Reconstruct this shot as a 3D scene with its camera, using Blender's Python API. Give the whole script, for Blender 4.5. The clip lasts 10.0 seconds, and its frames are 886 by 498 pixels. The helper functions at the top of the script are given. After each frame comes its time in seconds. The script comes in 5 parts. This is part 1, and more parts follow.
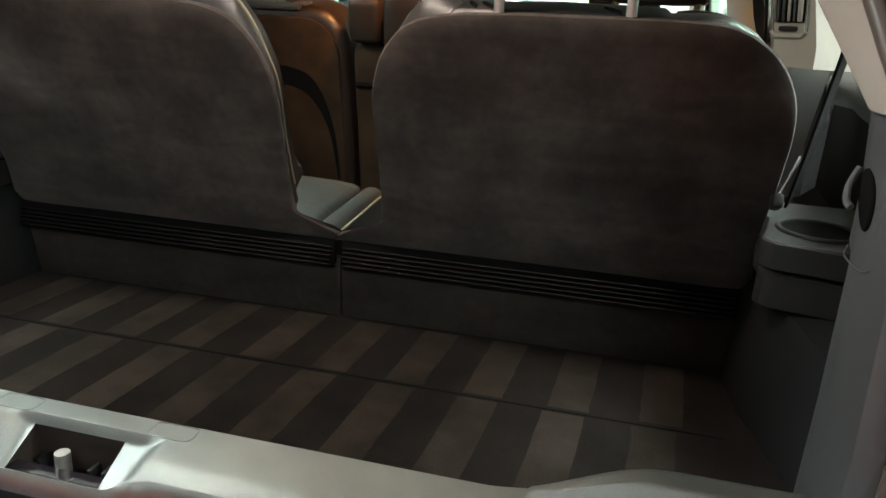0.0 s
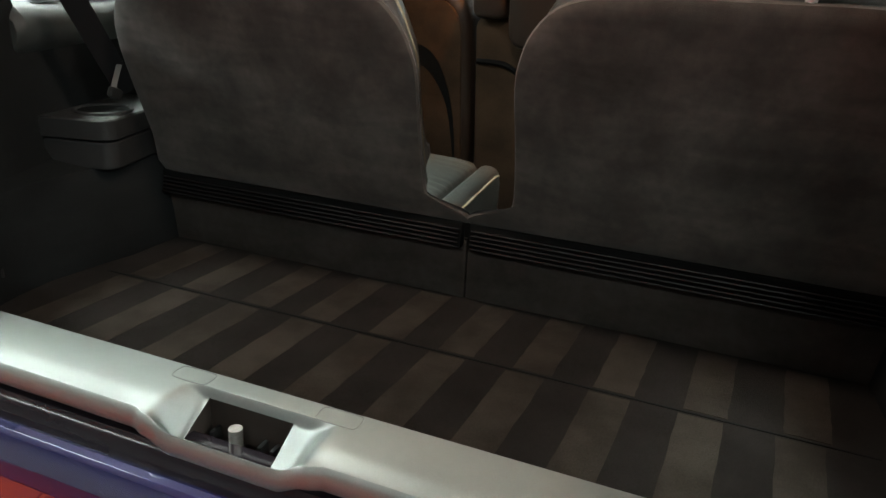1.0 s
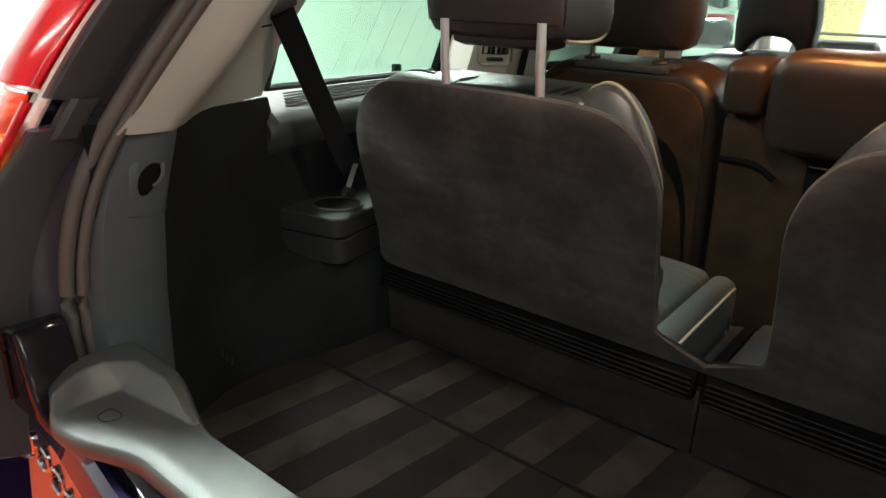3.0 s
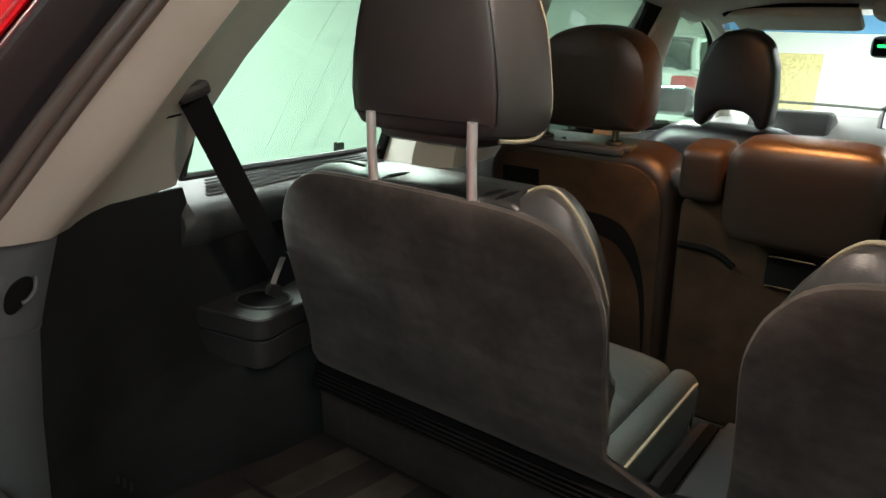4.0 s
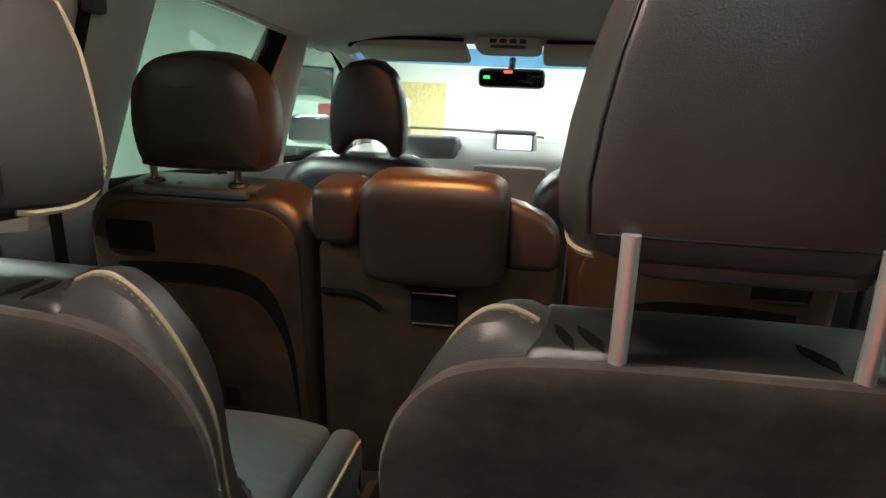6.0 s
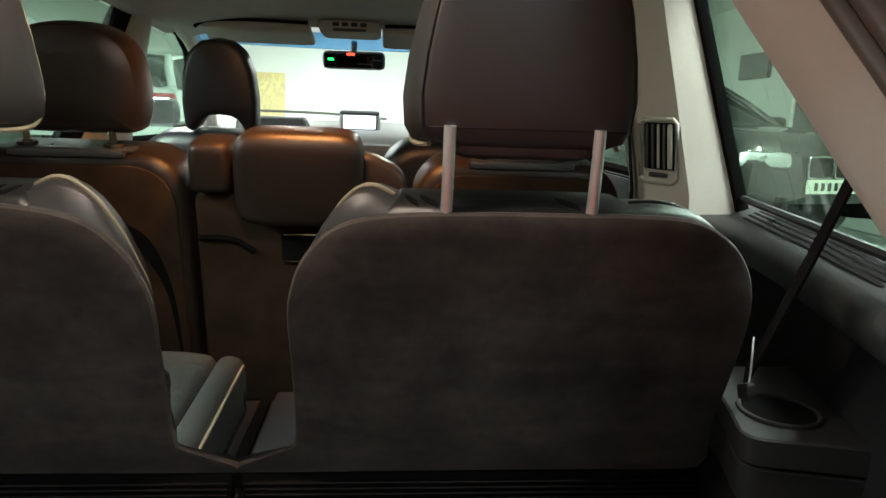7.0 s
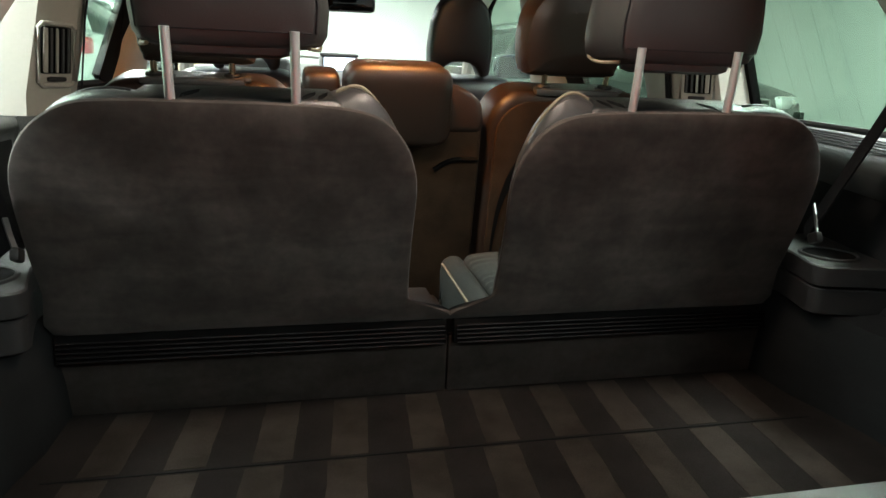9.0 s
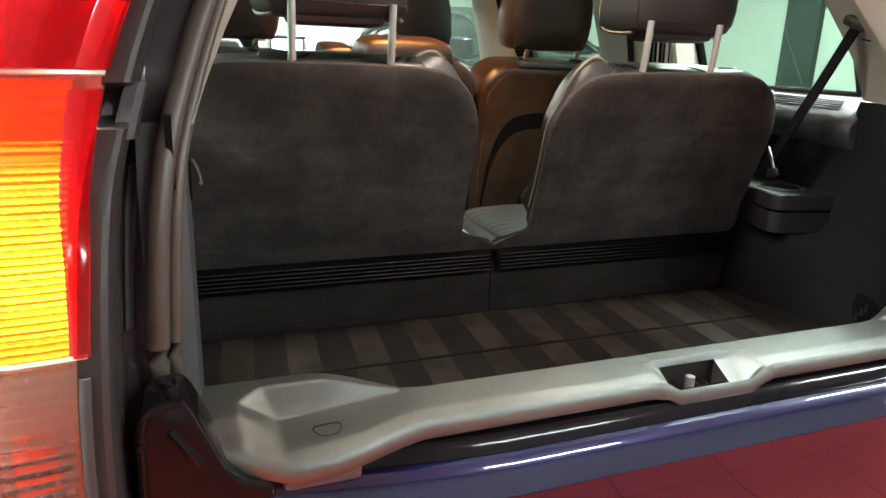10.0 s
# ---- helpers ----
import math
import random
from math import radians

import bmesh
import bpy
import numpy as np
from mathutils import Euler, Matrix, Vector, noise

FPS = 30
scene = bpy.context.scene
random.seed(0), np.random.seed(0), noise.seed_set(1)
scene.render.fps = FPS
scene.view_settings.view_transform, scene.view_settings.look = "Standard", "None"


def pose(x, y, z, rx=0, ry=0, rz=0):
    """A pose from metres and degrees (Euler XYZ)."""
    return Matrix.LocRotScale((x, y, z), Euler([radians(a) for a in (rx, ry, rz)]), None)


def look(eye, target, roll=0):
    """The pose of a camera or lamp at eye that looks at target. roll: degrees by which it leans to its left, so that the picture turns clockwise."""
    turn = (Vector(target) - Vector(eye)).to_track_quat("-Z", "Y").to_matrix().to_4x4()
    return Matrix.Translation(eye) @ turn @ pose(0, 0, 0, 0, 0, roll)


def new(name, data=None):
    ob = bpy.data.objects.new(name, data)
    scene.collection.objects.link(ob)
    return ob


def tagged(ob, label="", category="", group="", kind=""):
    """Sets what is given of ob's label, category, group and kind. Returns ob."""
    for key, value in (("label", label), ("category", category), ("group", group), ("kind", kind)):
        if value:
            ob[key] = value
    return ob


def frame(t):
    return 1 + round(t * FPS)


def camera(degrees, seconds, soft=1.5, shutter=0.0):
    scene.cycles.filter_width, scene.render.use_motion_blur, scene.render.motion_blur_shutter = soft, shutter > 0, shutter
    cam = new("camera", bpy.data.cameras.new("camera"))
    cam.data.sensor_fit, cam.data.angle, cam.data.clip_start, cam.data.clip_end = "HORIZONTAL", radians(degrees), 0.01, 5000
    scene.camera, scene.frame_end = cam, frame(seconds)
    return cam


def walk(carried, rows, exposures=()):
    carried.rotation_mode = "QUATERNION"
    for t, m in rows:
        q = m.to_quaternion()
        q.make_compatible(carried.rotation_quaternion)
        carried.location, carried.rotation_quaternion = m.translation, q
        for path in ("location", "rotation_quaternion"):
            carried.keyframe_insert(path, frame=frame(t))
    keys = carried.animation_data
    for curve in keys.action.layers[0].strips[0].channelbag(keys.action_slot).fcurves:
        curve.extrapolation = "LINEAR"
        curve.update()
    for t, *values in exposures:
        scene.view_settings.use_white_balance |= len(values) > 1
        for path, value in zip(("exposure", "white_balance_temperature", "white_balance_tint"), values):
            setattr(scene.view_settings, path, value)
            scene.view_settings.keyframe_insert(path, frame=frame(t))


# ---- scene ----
cam = camera(66.7, 10.0)
PATH = [
    (0, (0.371, -0.328, 1.141), (-0.044, 1.521, 0.502), 3.0),
    (0.5, (0.341, -0.332, 1.138), (-0.171, 1.471, 0.44), 3.2),
    (1, (0.3, -0.331, 1.155), (-0.337, 1.417, 0.42), 3.3),
    (1.5, (0.243, -0.335, 1.182), (-0.556, 1.334, 0.423), 3.9),
    (2, (0.217, -0.319, 1.203), (-0.775, 1.25, 0.457), 3.4),
    (3.3, (0.21, -0.212, 1.256), (-0.969, 1.282, 0.641), 3.2),
    (3.5, (0.204, -0.187, 1.263), (-0.975, 1.319, 0.679), 3.5),
    (4, (0.188, -0.123, 1.294), (-0.952, 1.44, 0.785), 3.6),
    (4.5, (0.181, -0.057, 1.299), (-0.853, 1.598, 0.863), 3.5),
    (5, (0.193, -0.006, 1.296), (-0.687, 1.743, 0.89), 3.5),
    (5.5, (0.193, 0.06, 1.297), (-0.457, 1.91, 0.904), 3.1),
    (6, (0.18, 0.071, 1.308), (-0.104, 2.013, 0.927), 2.6),
    (6.2, (0.187, 0.031, 1.304), (0.014, 1.988, 0.926), 2.5),
    (7.3, (0.163, -0.253, 1.228), (0.415, 1.69, 0.826), 1.9),
    (7.5, (0.148, -0.308, 1.215), (0.446, 1.624, 0.795), 1.9),
    (8, (0.066, -0.376, 1.183), (0.436, 1.534, 0.719), 2.0),
    (8.5, (-0.062, -0.393, 1.184), (0.32, 1.505, 0.684), 1.9),
    (9, (-0.243, -0.395, 1.204), (0.19, 1.488, 0.687), 2.1),
    (9.5, (-0.416, -0.465, 1.189), (0.123, 1.387, 0.66), 1.9),
    (10, (-0.544, -0.538, 1.166), (0.152, 1.257, 0.622), 1.9),
]
EXPO = [(0.0, 0.26), (0.5, 0.20), (1.5, 0.18), (2.0, 0.06), (3.5, -0.06), (5.0, -0.04), (6.2, -0.12), (7.3, -0.28), (8.5, -0.32), (9.0, 0.08), (9.6, 0.46), (10.0, 0.60)]
walk(cam, [(t, look(eye, target, roll)) for t, eye, target, roll in PATH], EXPO)

# ---- world, lamps ----
world = bpy.data.worlds.new("world")
scene.world = world
world.use_nodes = True
wn = world.node_tree.nodes
sky = wn.new("ShaderNodeTexSky")
sky.sky_type, sky.sun_disc = "NISHITA", False
sky.sun_elevation, sky.sun_rotation = radians(40), radians(200)
world.node_tree.links.new(sky.outputs[0], wn["Background"].inputs[0])
wn["Background"].inputs[1].default_value = 0.08
scene.view_settings.exposure = 0.0


def lamp(name, at, size, power, colour, turn=(0, 0, 0)):
    data = bpy.data.lights.new(name, "AREA")
    data.shape, data.size, data.size_y, data.energy, data.color = "RECTANGLE", size[0], size[1], power, colour
    ob = new(name, data)
    ob.matrix_basis = pose(*at, *turn)
    return ob


# strip lights added out of view to light the car: place, turn and power
TUBES = [(-3.6, -0.4, 90, 230), (-3.4, -2.7, 90, 20), (3.9, -0.4, 90, 20), (3.9, -1.7, 90, 105), (1.5, -3.0, 90, 64), (-1.9, 1.0, 0, 330), (-3.4, 3.6, 0, 200), (1.9, 1.0, 0, 280), (-2.0, 6.4, 0, 190), (1.0, 6.4, 0, 105), (-1.6, 12.2, 0, 300), (1.2, 12.2, 0, 300), (3.4, 3.4, 0, 105), (4.4, 5.2, 0, 40)]
for tx, ty, turn, w in TUBES:
    lamp("tube_light", (tx, ty, 3.10), (0.9 if ty == 1.0 else 0.12, 1.5), w, (0.87, 1.0, 0.97) if ty < 0 else (0.90, 1.0, 0.94), (0, 0, turn))
lamp("cargo_light", (0, 0.42, 1.598), (0.12, 0.05), 3.2, (1.0, 0.84, 0.69), (20, 0, 0))
reading = bpy.data.lights.new("reading_light", "SPOT")
reading.energy, reading.color, reading.spot_size, reading.spot_blend, reading.shadow_soft_size = 52.0, (1.0, 0.40, 0.12), radians(110), 0.6, 0.02
new("reading_light", reading).matrix_basis = look((0, 1.05, 1.640), (0, 1.57, 1.22))


# ---- materials ----
def material(name, colour, rough=0.6, metal=0.0, var=0.0, scale=30.0, bump=0.0, bscale=400.0, patch=0.0, pscale=4.0, coat=0.0, spec=0.5, sheen=0.0, tone=None, each=0.0):
    m = bpy.data.materials.new(name)
    m.use_nodes = True
    nt = m.node_tree
    n, link = nt.nodes, nt.links.new
    b = n["Principled BSDF"]
    b.inputs["Roughness"].default_value, b.inputs["Metallic"].default_value = rough, metal
    b.inputs["Coat Weight"].default_value, b.inputs["Coat Roughness"].default_value = coat, 0.03
    b.inputs["Specular IOR Level"].default_value = spec
    b.inputs["Sheen Weight"].default_value = sheen
    c = (*colour, 1)
    b.inputs["Base Color"].default_value = c
    geo = n.new("ShaderNodeNewGeometry")
    last = None

    def vary(fac, amount):
        nonlocal last
        mix = n.new("ShaderNodeMix")
        mix.data_type, mix.blend_type = "RGBA", "MIX"
        dark, light = [v * (1 - amount) for v in colour], [min(1, v * (1 + amount)) for v in colour]
        if last is None:
            mix.inputs[6].default_value, mix.inputs[7].default_value = (*dark, 1), (*(tone or light), 1)
            link(fac, mix.inputs[0])
        else:
            mul = n.new("ShaderNodeMapRange")
            mul.inputs[3].default_value, mul.inputs[4].default_value = 1 - amount, 1 + amount
            link(fac, mul.inputs[0])
            mix.blend_type = "MULTIPLY"
            mix.inputs[0].default_value = 1
            link(last, mix.inputs[6])
            link(mul.outputs[0], mix.inputs[7])
        last = mix.outputs[2]

    def noise_at(s, detail=4.0, rough_=0.6):
        t = n.new("ShaderNodeTexNoise")
        t.inputs["Scale"].default_value, t.inputs["Detail"].default_value, t.inputs["Roughness"].default_value = s, detail, rough_
        link(geo.outputs["Position"], t.inputs["Vector"])
        return t.outputs["Fac"]

    if patch:
        ramp = n.new("ShaderNodeMapRange")
        ramp.inputs[1].default_value, ramp.inputs[2].default_value = 0.35, 0.65
        link(noise_at(pscale, 3.0, 0.5), ramp.inputs[0])
        vary(ramp.outputs[0], patch)
    if var:
        vary(noise_at(scale), var)
    if each:
        vary(n.new("ShaderNodeObjectInfo").outputs["Random"], each)
    if last is not None:
        link(last, b.inputs["Base Color"])
    if bump:
        bp = n.new("ShaderNodeBump")
        bp.inputs["Strength"].default_value, bp.inputs["Distance"].default_value = bump, 0.002
        link(noise_at(bscale, 3.0), bp.inputs["Height"])
        link(bp.outputs[0], b.inputs["Normal"])
    return m


def pane(name, tint, gloss=1.0):
    m = bpy.data.materials.new(name)
    m.use_nodes = True
    n, link = m.node_tree.nodes, m.node_tree.links.new
    out = n["Material Output"]
    clear, shine, mix = n.new("ShaderNodeBsdfTransparent"), n.new("ShaderNodeBsdfGlossy"), n.new("ShaderNodeMixShader")
    face, power, fres = n.new("ShaderNodeLayerWeight"), n.new("ShaderNodeMath"), n.new("ShaderNodeMapRange")
    clear.inputs[0].default_value = (*tint, 1)
    shine.inputs["Roughness"].default_value = 0.02
    shine.inputs[0].default_value = (gloss, gloss, gloss, 1)
    face.inputs["Blend"].default_value = 0.5
    power.operation = "POWER"
    power.inputs[1].default_value = 5.0
    fres.inputs[3].default_value, fres.inputs[4].default_value = 0.02, 0.55
    link(face.outputs["Facing"], power.inputs[0])
    link(power.outputs[0], fres.inputs[0])
    link(fres.outputs[0], mix.inputs[0])
    link(clear.outputs[0], mix.inputs[1])
    link(shine.outputs[0], mix.inputs[2])
    link(mix.outputs[0], out.inputs[0])
    return m


def glow(name, colour, strength):
    m = material(name, colour)
    b = m.node_tree.nodes["Principled BSDF"]
    b.inputs["Emission Color"].default_value, b.inputs["Emission Strength"].default_value = (*colour, 1), strength
    return m


def lens(name, colour, rough=0.12, ior=1.45, glowing=0.0):
    m = material(name, colour, rough)
    b = m.node_tree.nodes["Principled BSDF"]
    b.inputs["Transmission Weight"].default_value, b.inputs["IOR"].default_value = 0.75, ior
    if glowing:
        b.inputs["Emission Color"].default_value, b.inputs["Emission Strength"].default_value = (*colour, 1), glowing
    return m


SUEDE = material("charcoal_suede", (0.066, 0.056, 0.050), 0.95, var=0.32, scale=75, bump=0.3, bscale=700, patch=0.26, pscale=11, spec=0.12, sheen=0.12)
PANEL = material("brown_seat_carpet", (0.036, 0.022, 0.013), 0.95, var=0.3, scale=300, bump=0.5, bscale=1200, patch=0.25, pscale=12, spec=0.15)
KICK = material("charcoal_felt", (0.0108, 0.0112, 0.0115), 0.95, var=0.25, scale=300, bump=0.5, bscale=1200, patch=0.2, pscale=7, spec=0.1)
KICK_FELT = material("brown_black_felt", (0.0393, 0.0336, 0.0301), 0.95, var=0.3, scale=75, bump=0.3, bscale=700, patch=0.14, pscale=16, spec=0.1)
LEATHER = material("dark_leather", (0.044, 0.042, 0.042), 0.35, var=0.12, scale=50, bump=0.22, bscale=700, patch=0.1, pscale=6)
LEATHER_WARM = material("espresso_leather", (0.021, 0.013, 0.009), 0.36, var=0.12, scale=50, bump=0.22, bscale=700, patch=0.1, pscale=6)
# Cushion leather, paler and greener: window light put into the colour.
LEATHER_SEAT = material("window_lit_leather", (0.056, 0.061, 0.057), 0.32, var=0.12, scale=50, bump=0.22, bscale=700, patch=0.1, pscale=6)
LEATHER_FRONT = material("black_leather", (0.006, 0.007, 0.010), 0.38, var=0.1, scale=50, bump=0.2, bscale=700)
PIPING = material("cream_piping", (0.30, 0.26, 0.18), 0.6, var=0.15, scale=200)
CARPET_DARK = material("dark_carpet", (0.0211, 0.0182, 0.017), 0.97, var=0.35, scale=420, bump=0.8, bscale=1500, patch=0.2, pscale=10, spec=0.1)
CARPET_LIGHT = material("taupe_carpet", (0.0444, 0.0372, 0.0312), 0.97, var=0.45, scale=420, bump=0.8, bscale=1500, patch=0.25, pscale=14, spec=0.1)
PLASTIC = material("black_plastic", (0.026, 0.026, 0.027), 0.45, var=0.15, scale=90, bump=0.25, bscale=1500)
PLASTIC_GREY = material("charcoal_plastic", (0.060, 0.061, 0.062), 0.42, var=0.12, scale=90, bump=0.3, bscale=1600, patch=0.08)
POST = material("slate_plastic", (0.062, 0.067, 0.0707), 0.45, var=0.12, scale=90, bump=0.3, bscale=1600, patch=0.08)
PLASTIC_SILL = material("silver_grey_plastic", (0.205, 0.218, 0.210), 0.33, 0.8, var=0.22, scale=900, bump=0.25, bscale=1800, patch=0.06, pscale=12)
BEIGE = material("beige_trim", (0.42, 0.40, 0.35), 0.6, var=0.05, scale=120, bump=0.2, bscale=1500, patch=0.06)
HEADLINER = material("greige_headliner", (0.46, 0.42, 0.38), 0.95, var=0.10, scale=300, bump=0.4, bscale=1400, patch=0.05)
RIB = material("gloss_black_rib", (0.016, 0.014, 0.014), 0.20, var=0.1, scale=60, spec=0.6)
GUTTER = material("brown_black_plastic", (0.042, 0.038, 0.039), 0.38, var=0.12, scale=90, bump=0.2, bscale=1600)
RUBBER = material("black_rubber", (0.0945, 0.0783, 0.0675), 0.36, var=0.12, scale=60)
# Near-black: real black rubber, and painted shade for slots, gaps and recesses.
GAP = material("black_and_recess_shade", (0.006, 0.006, 0.006), 0.9, spec=0.05)
PAINT = material("midnight_blue_paint", (0.011, 0.011, 0.055), 0.22, 0.4, var=0.10, scale=900, coat=1.0, spec=0.2)
PAINT.node_tree.nodes["Principled BSDF"].inputs["Coat IOR"].default_value = 1.75
JAMB = material("dark_plum_jamb_paint", (0.080, 0.060, 0.070), 0.25, 0.1, var=0.06, scale=200, coat=0.4)
STEP = material("black_jamb_paint", (0.010, 0.008, 0.010), 0.10, var=0.2, scale=40, spec=0.25)
TRAY = material("black_tray_plastic", (0.019, 0.018, 0.018), 0.5, spec=0.35, var=0.15, scale=90, bump=0.3, bscale=1600, patch=0.08)
LEDGE = material("slate_ledge_plastic", (0.034, 0.037, 0.036), 0.48, var=0.15, scale=90, bump=0.3, bscale=1600)
INSERT_TOP = material("satin_charcoal_plastic", (0.016, 0.017, 0.017), 0.30, spec=0.5, var=0.12, scale=90, bump=0.15, bscale=1600)
INSERT = material("satin_black_plastic", (0.012, 0.012, 0.012), 0.42, spec=0.4, var=0.2, scale=90)
JAMB_GREY = material("satin_lilac_grey", (0.105, 0.092, 0.110), 0.28, var=0.05, scale=60)
CHROME = material("chrome", (0.80, 0.79, 0.77), 0.14, 1.0, var=0.04, scale=60)
WORN = material("worn_steel", (0.48, 0.45, 0.42), 0.42, 1.0, var=0.35, scale=250)
STEEL = material("satin_steel", (0.68, 0.69, 0.69), 0.30, 0.6, var=0.06, scale=60)
BRASS = material("warm_steel", (0.70, 0.58, 0.40), 0.22, 1.0, var=0.05, scale=60)
GLASS = pane("green_tinted_glass", (0.74, 0.90, 0.80))
GLASS_FRONT = pane("windscreen_glass", (0.86, 0.92, 0.88))
GLASS_BAND = pane("blue_shade_band", (0.42, 0.66, 0.86))
WIRE = material("heater_wire", (0.16, 0.20, 0.17), 0.5)
BELT = material("black_webbing", (0.008, 0.008, 0.009), 0.85, spec=0.15, var=0.3, scale=600, bump=0.5, bscale=900)
RED = lens("red_lens", (0.75, 0.012, 0.02), 0.1)
AMBER = lens("amber_lens", (1.0, 0.40, 0.02), 0.12, glowing=1.0)


def lit_ribs(m, pitch, at, reach, high, low):
    """The bulb's light seen through the lens: bright ribs, fading away from the bulb."""
    n, link = m.node_tree.nodes, m.node_tree.links.new
    b = n["Principled BSDF"]
    geo, wave, sep = n.new("ShaderNodeNewGeometry"), n.new("ShaderNodeTexWave"), n.new("ShaderNodeSeparateXYZ")
    wave.bands_direction, wave.wave_profile = "Z", "SIN"
    wave.inputs["Scale"].default_value, wave.inputs["Distortion"].default_value = 0.314 / pitch, 1.2
    wave.inputs["Detail Scale"].default_value = 6.0
    link(geo.outputs["Position"], wave.inputs["Vector"])
    link(geo.outputs["Position"], sep.inputs[0])
    off, far, fall = n.new("ShaderNodeMath"), n.new("ShaderNodeMath"), n.new("ShaderNodeMapRange")
    off.operation, off.inputs[1].default_value = "SUBTRACT", at
    far.operation = "ABSOLUTE"
    link(sep.outputs["Z"], off.inputs[0])
    link(off.outputs[0], far.inputs[0])
    fall.inputs[1].default_value, fall.inputs[2].default_value, fall.inputs[3].default_value, fall.inputs[4].default_value = 0.0, reach, high, low
    link(far.outputs[0], fall.inputs[0])
    rib, power = n.new("ShaderNodeMapRange"), n.new("ShaderNodeMath")
    rib.inputs[1].default_value, rib.inputs[3].default_value, rib.inputs[4].default_value = 0.35, 0.03, 1.0
    link(wave.outputs["Fac"], rib.inputs[0])
    power.operation = "MULTIPLY"
    link(rib.outputs[0], power.inputs[0])
    link(fall.outputs[0], power.inputs[1])
    link(power.outputs[0], b.inputs["Emission Strength"])
    b.inputs["Emission Color"].default_value = (1.0, 0.40, 0.03, 1)


lit_ribs(AMBER, 0.0048, 1.010, 0.075, 5.5, 0.28)
AMBER_DIM = lens("dim_amber_lens", (0.90, 0.07, 0.01), 0.12, glowing=0.18)
CLEAR = lens("clear_lens", (0.95, 0.90, 0.88), 0.03, 1.2)
CLEAR.node_tree.nodes["Principled BSDF"].inputs["Transmission Weight"].default_value = 0.95


def prisms(m, pitch):
    """A grid of small moulded prisms on a lamp lens."""
    n, link = m.node_tree.nodes, m.node_tree.links.new
    geo, mul, bp = n.new("ShaderNodeNewGeometry"), n.new("ShaderNodeMath"), n.new("ShaderNodeBump")
    mul.operation = "ADD"
    for k, axis in enumerate("XZ"):
        w = n.new("ShaderNodeTexWave")
        w.bands_direction, w.inputs["Scale"].default_value = axis, 0.314 / pitch
        link(geo.outputs["Position"], w.inputs["Vector"])
        link(w.outputs["Fac"], mul.inputs[k])
    bp.inputs["Strength"].default_value, bp.inputs["Distance"].default_value = 1.0, 0.004
    link(mul.outputs[0], bp.inputs["Height"])
    link(bp.outputs[0], n["Principled BSDF"].inputs["Normal"])


prisms(CLEAR, 0.009)
REFLECTOR = material("lamp_reflector", (0.55, 0.36, 0.29), 0.25, 0.9, var=0.1, scale=80)
SAGE = material("pale_grey_wall_paint", (0.54, 0.55, 0.535), 0.8, var=0.03, scale=8, patch=0.04, pscale=0.8)
GREY_WALL = material("unseen_wall_grey", (0.20, 0.20, 0.20), 0.8, var=0.04, scale=8, patch=0.05, pscale=0.8)
WHITE = material("white_plaster", (0.85, 0.85, 0.84), 0.85, var=0.03, scale=8, patch=0.05, pscale=0.7)
DOOR = material("dark_green_steel", (0.025, 0.035, 0.032), 0.5, var=0.1, scale=6)
TILE = material("orange_pvc_tile", (0.30, 0.027, 0.003), 0.7, spec=0.15, var=0.10, scale=40, each=0.10, patch=0.08, pscale=3)


def ribbed(m, size, lines):
    """Fine grooves that turn by a right angle from one small square to the next."""
    n, link = m.node_tree.nodes, m.node_tree.links.new
    b = n["Principled BSDF"]
    geo, check = n.new("ShaderNodeNewGeometry"), n.new("ShaderNodeTexChecker")
    check.inputs["Scale"].default_value = 1 / size
    link(geo.outputs["Position"], check.inputs["Vector"])
    waves = []
    for axis in ("X", "Y"):
        w = n.new("ShaderNodeTexWave")
        w.bands_direction, w.inputs["Scale"].default_value = axis, lines / 2
        link(geo.outputs["Position"], w.inputs["Vector"])
        waves.append(w.outputs["Fac"])
    pick, dark = n.new("ShaderNodeMix"), n.new("ShaderNodeMix")
    link(check.outputs["Fac"], pick.inputs[0])
    link(waves[0], pick.inputs[2])
    link(waves[1], pick.inputs[3])
    dark.data_type, dark.blend_type = "RGBA", "MULTIPLY"
    dark.inputs[0].default_value = 1.0
    shade = n.new("ShaderNodeMapRange")
    shade.inputs[3].default_value, shade.inputs[4].default_value = 0.55, 1.0
    link(pick.outputs[0], shade.inputs[0])
    link(b.inputs["Base Color"].links[0].from_socket, dark.inputs[6])
    link(shade.outputs[0], dark.inputs[7])
    link(dark.outputs[2], b.inputs["Base Color"])


ribbed(TILE, 0.05, 50)


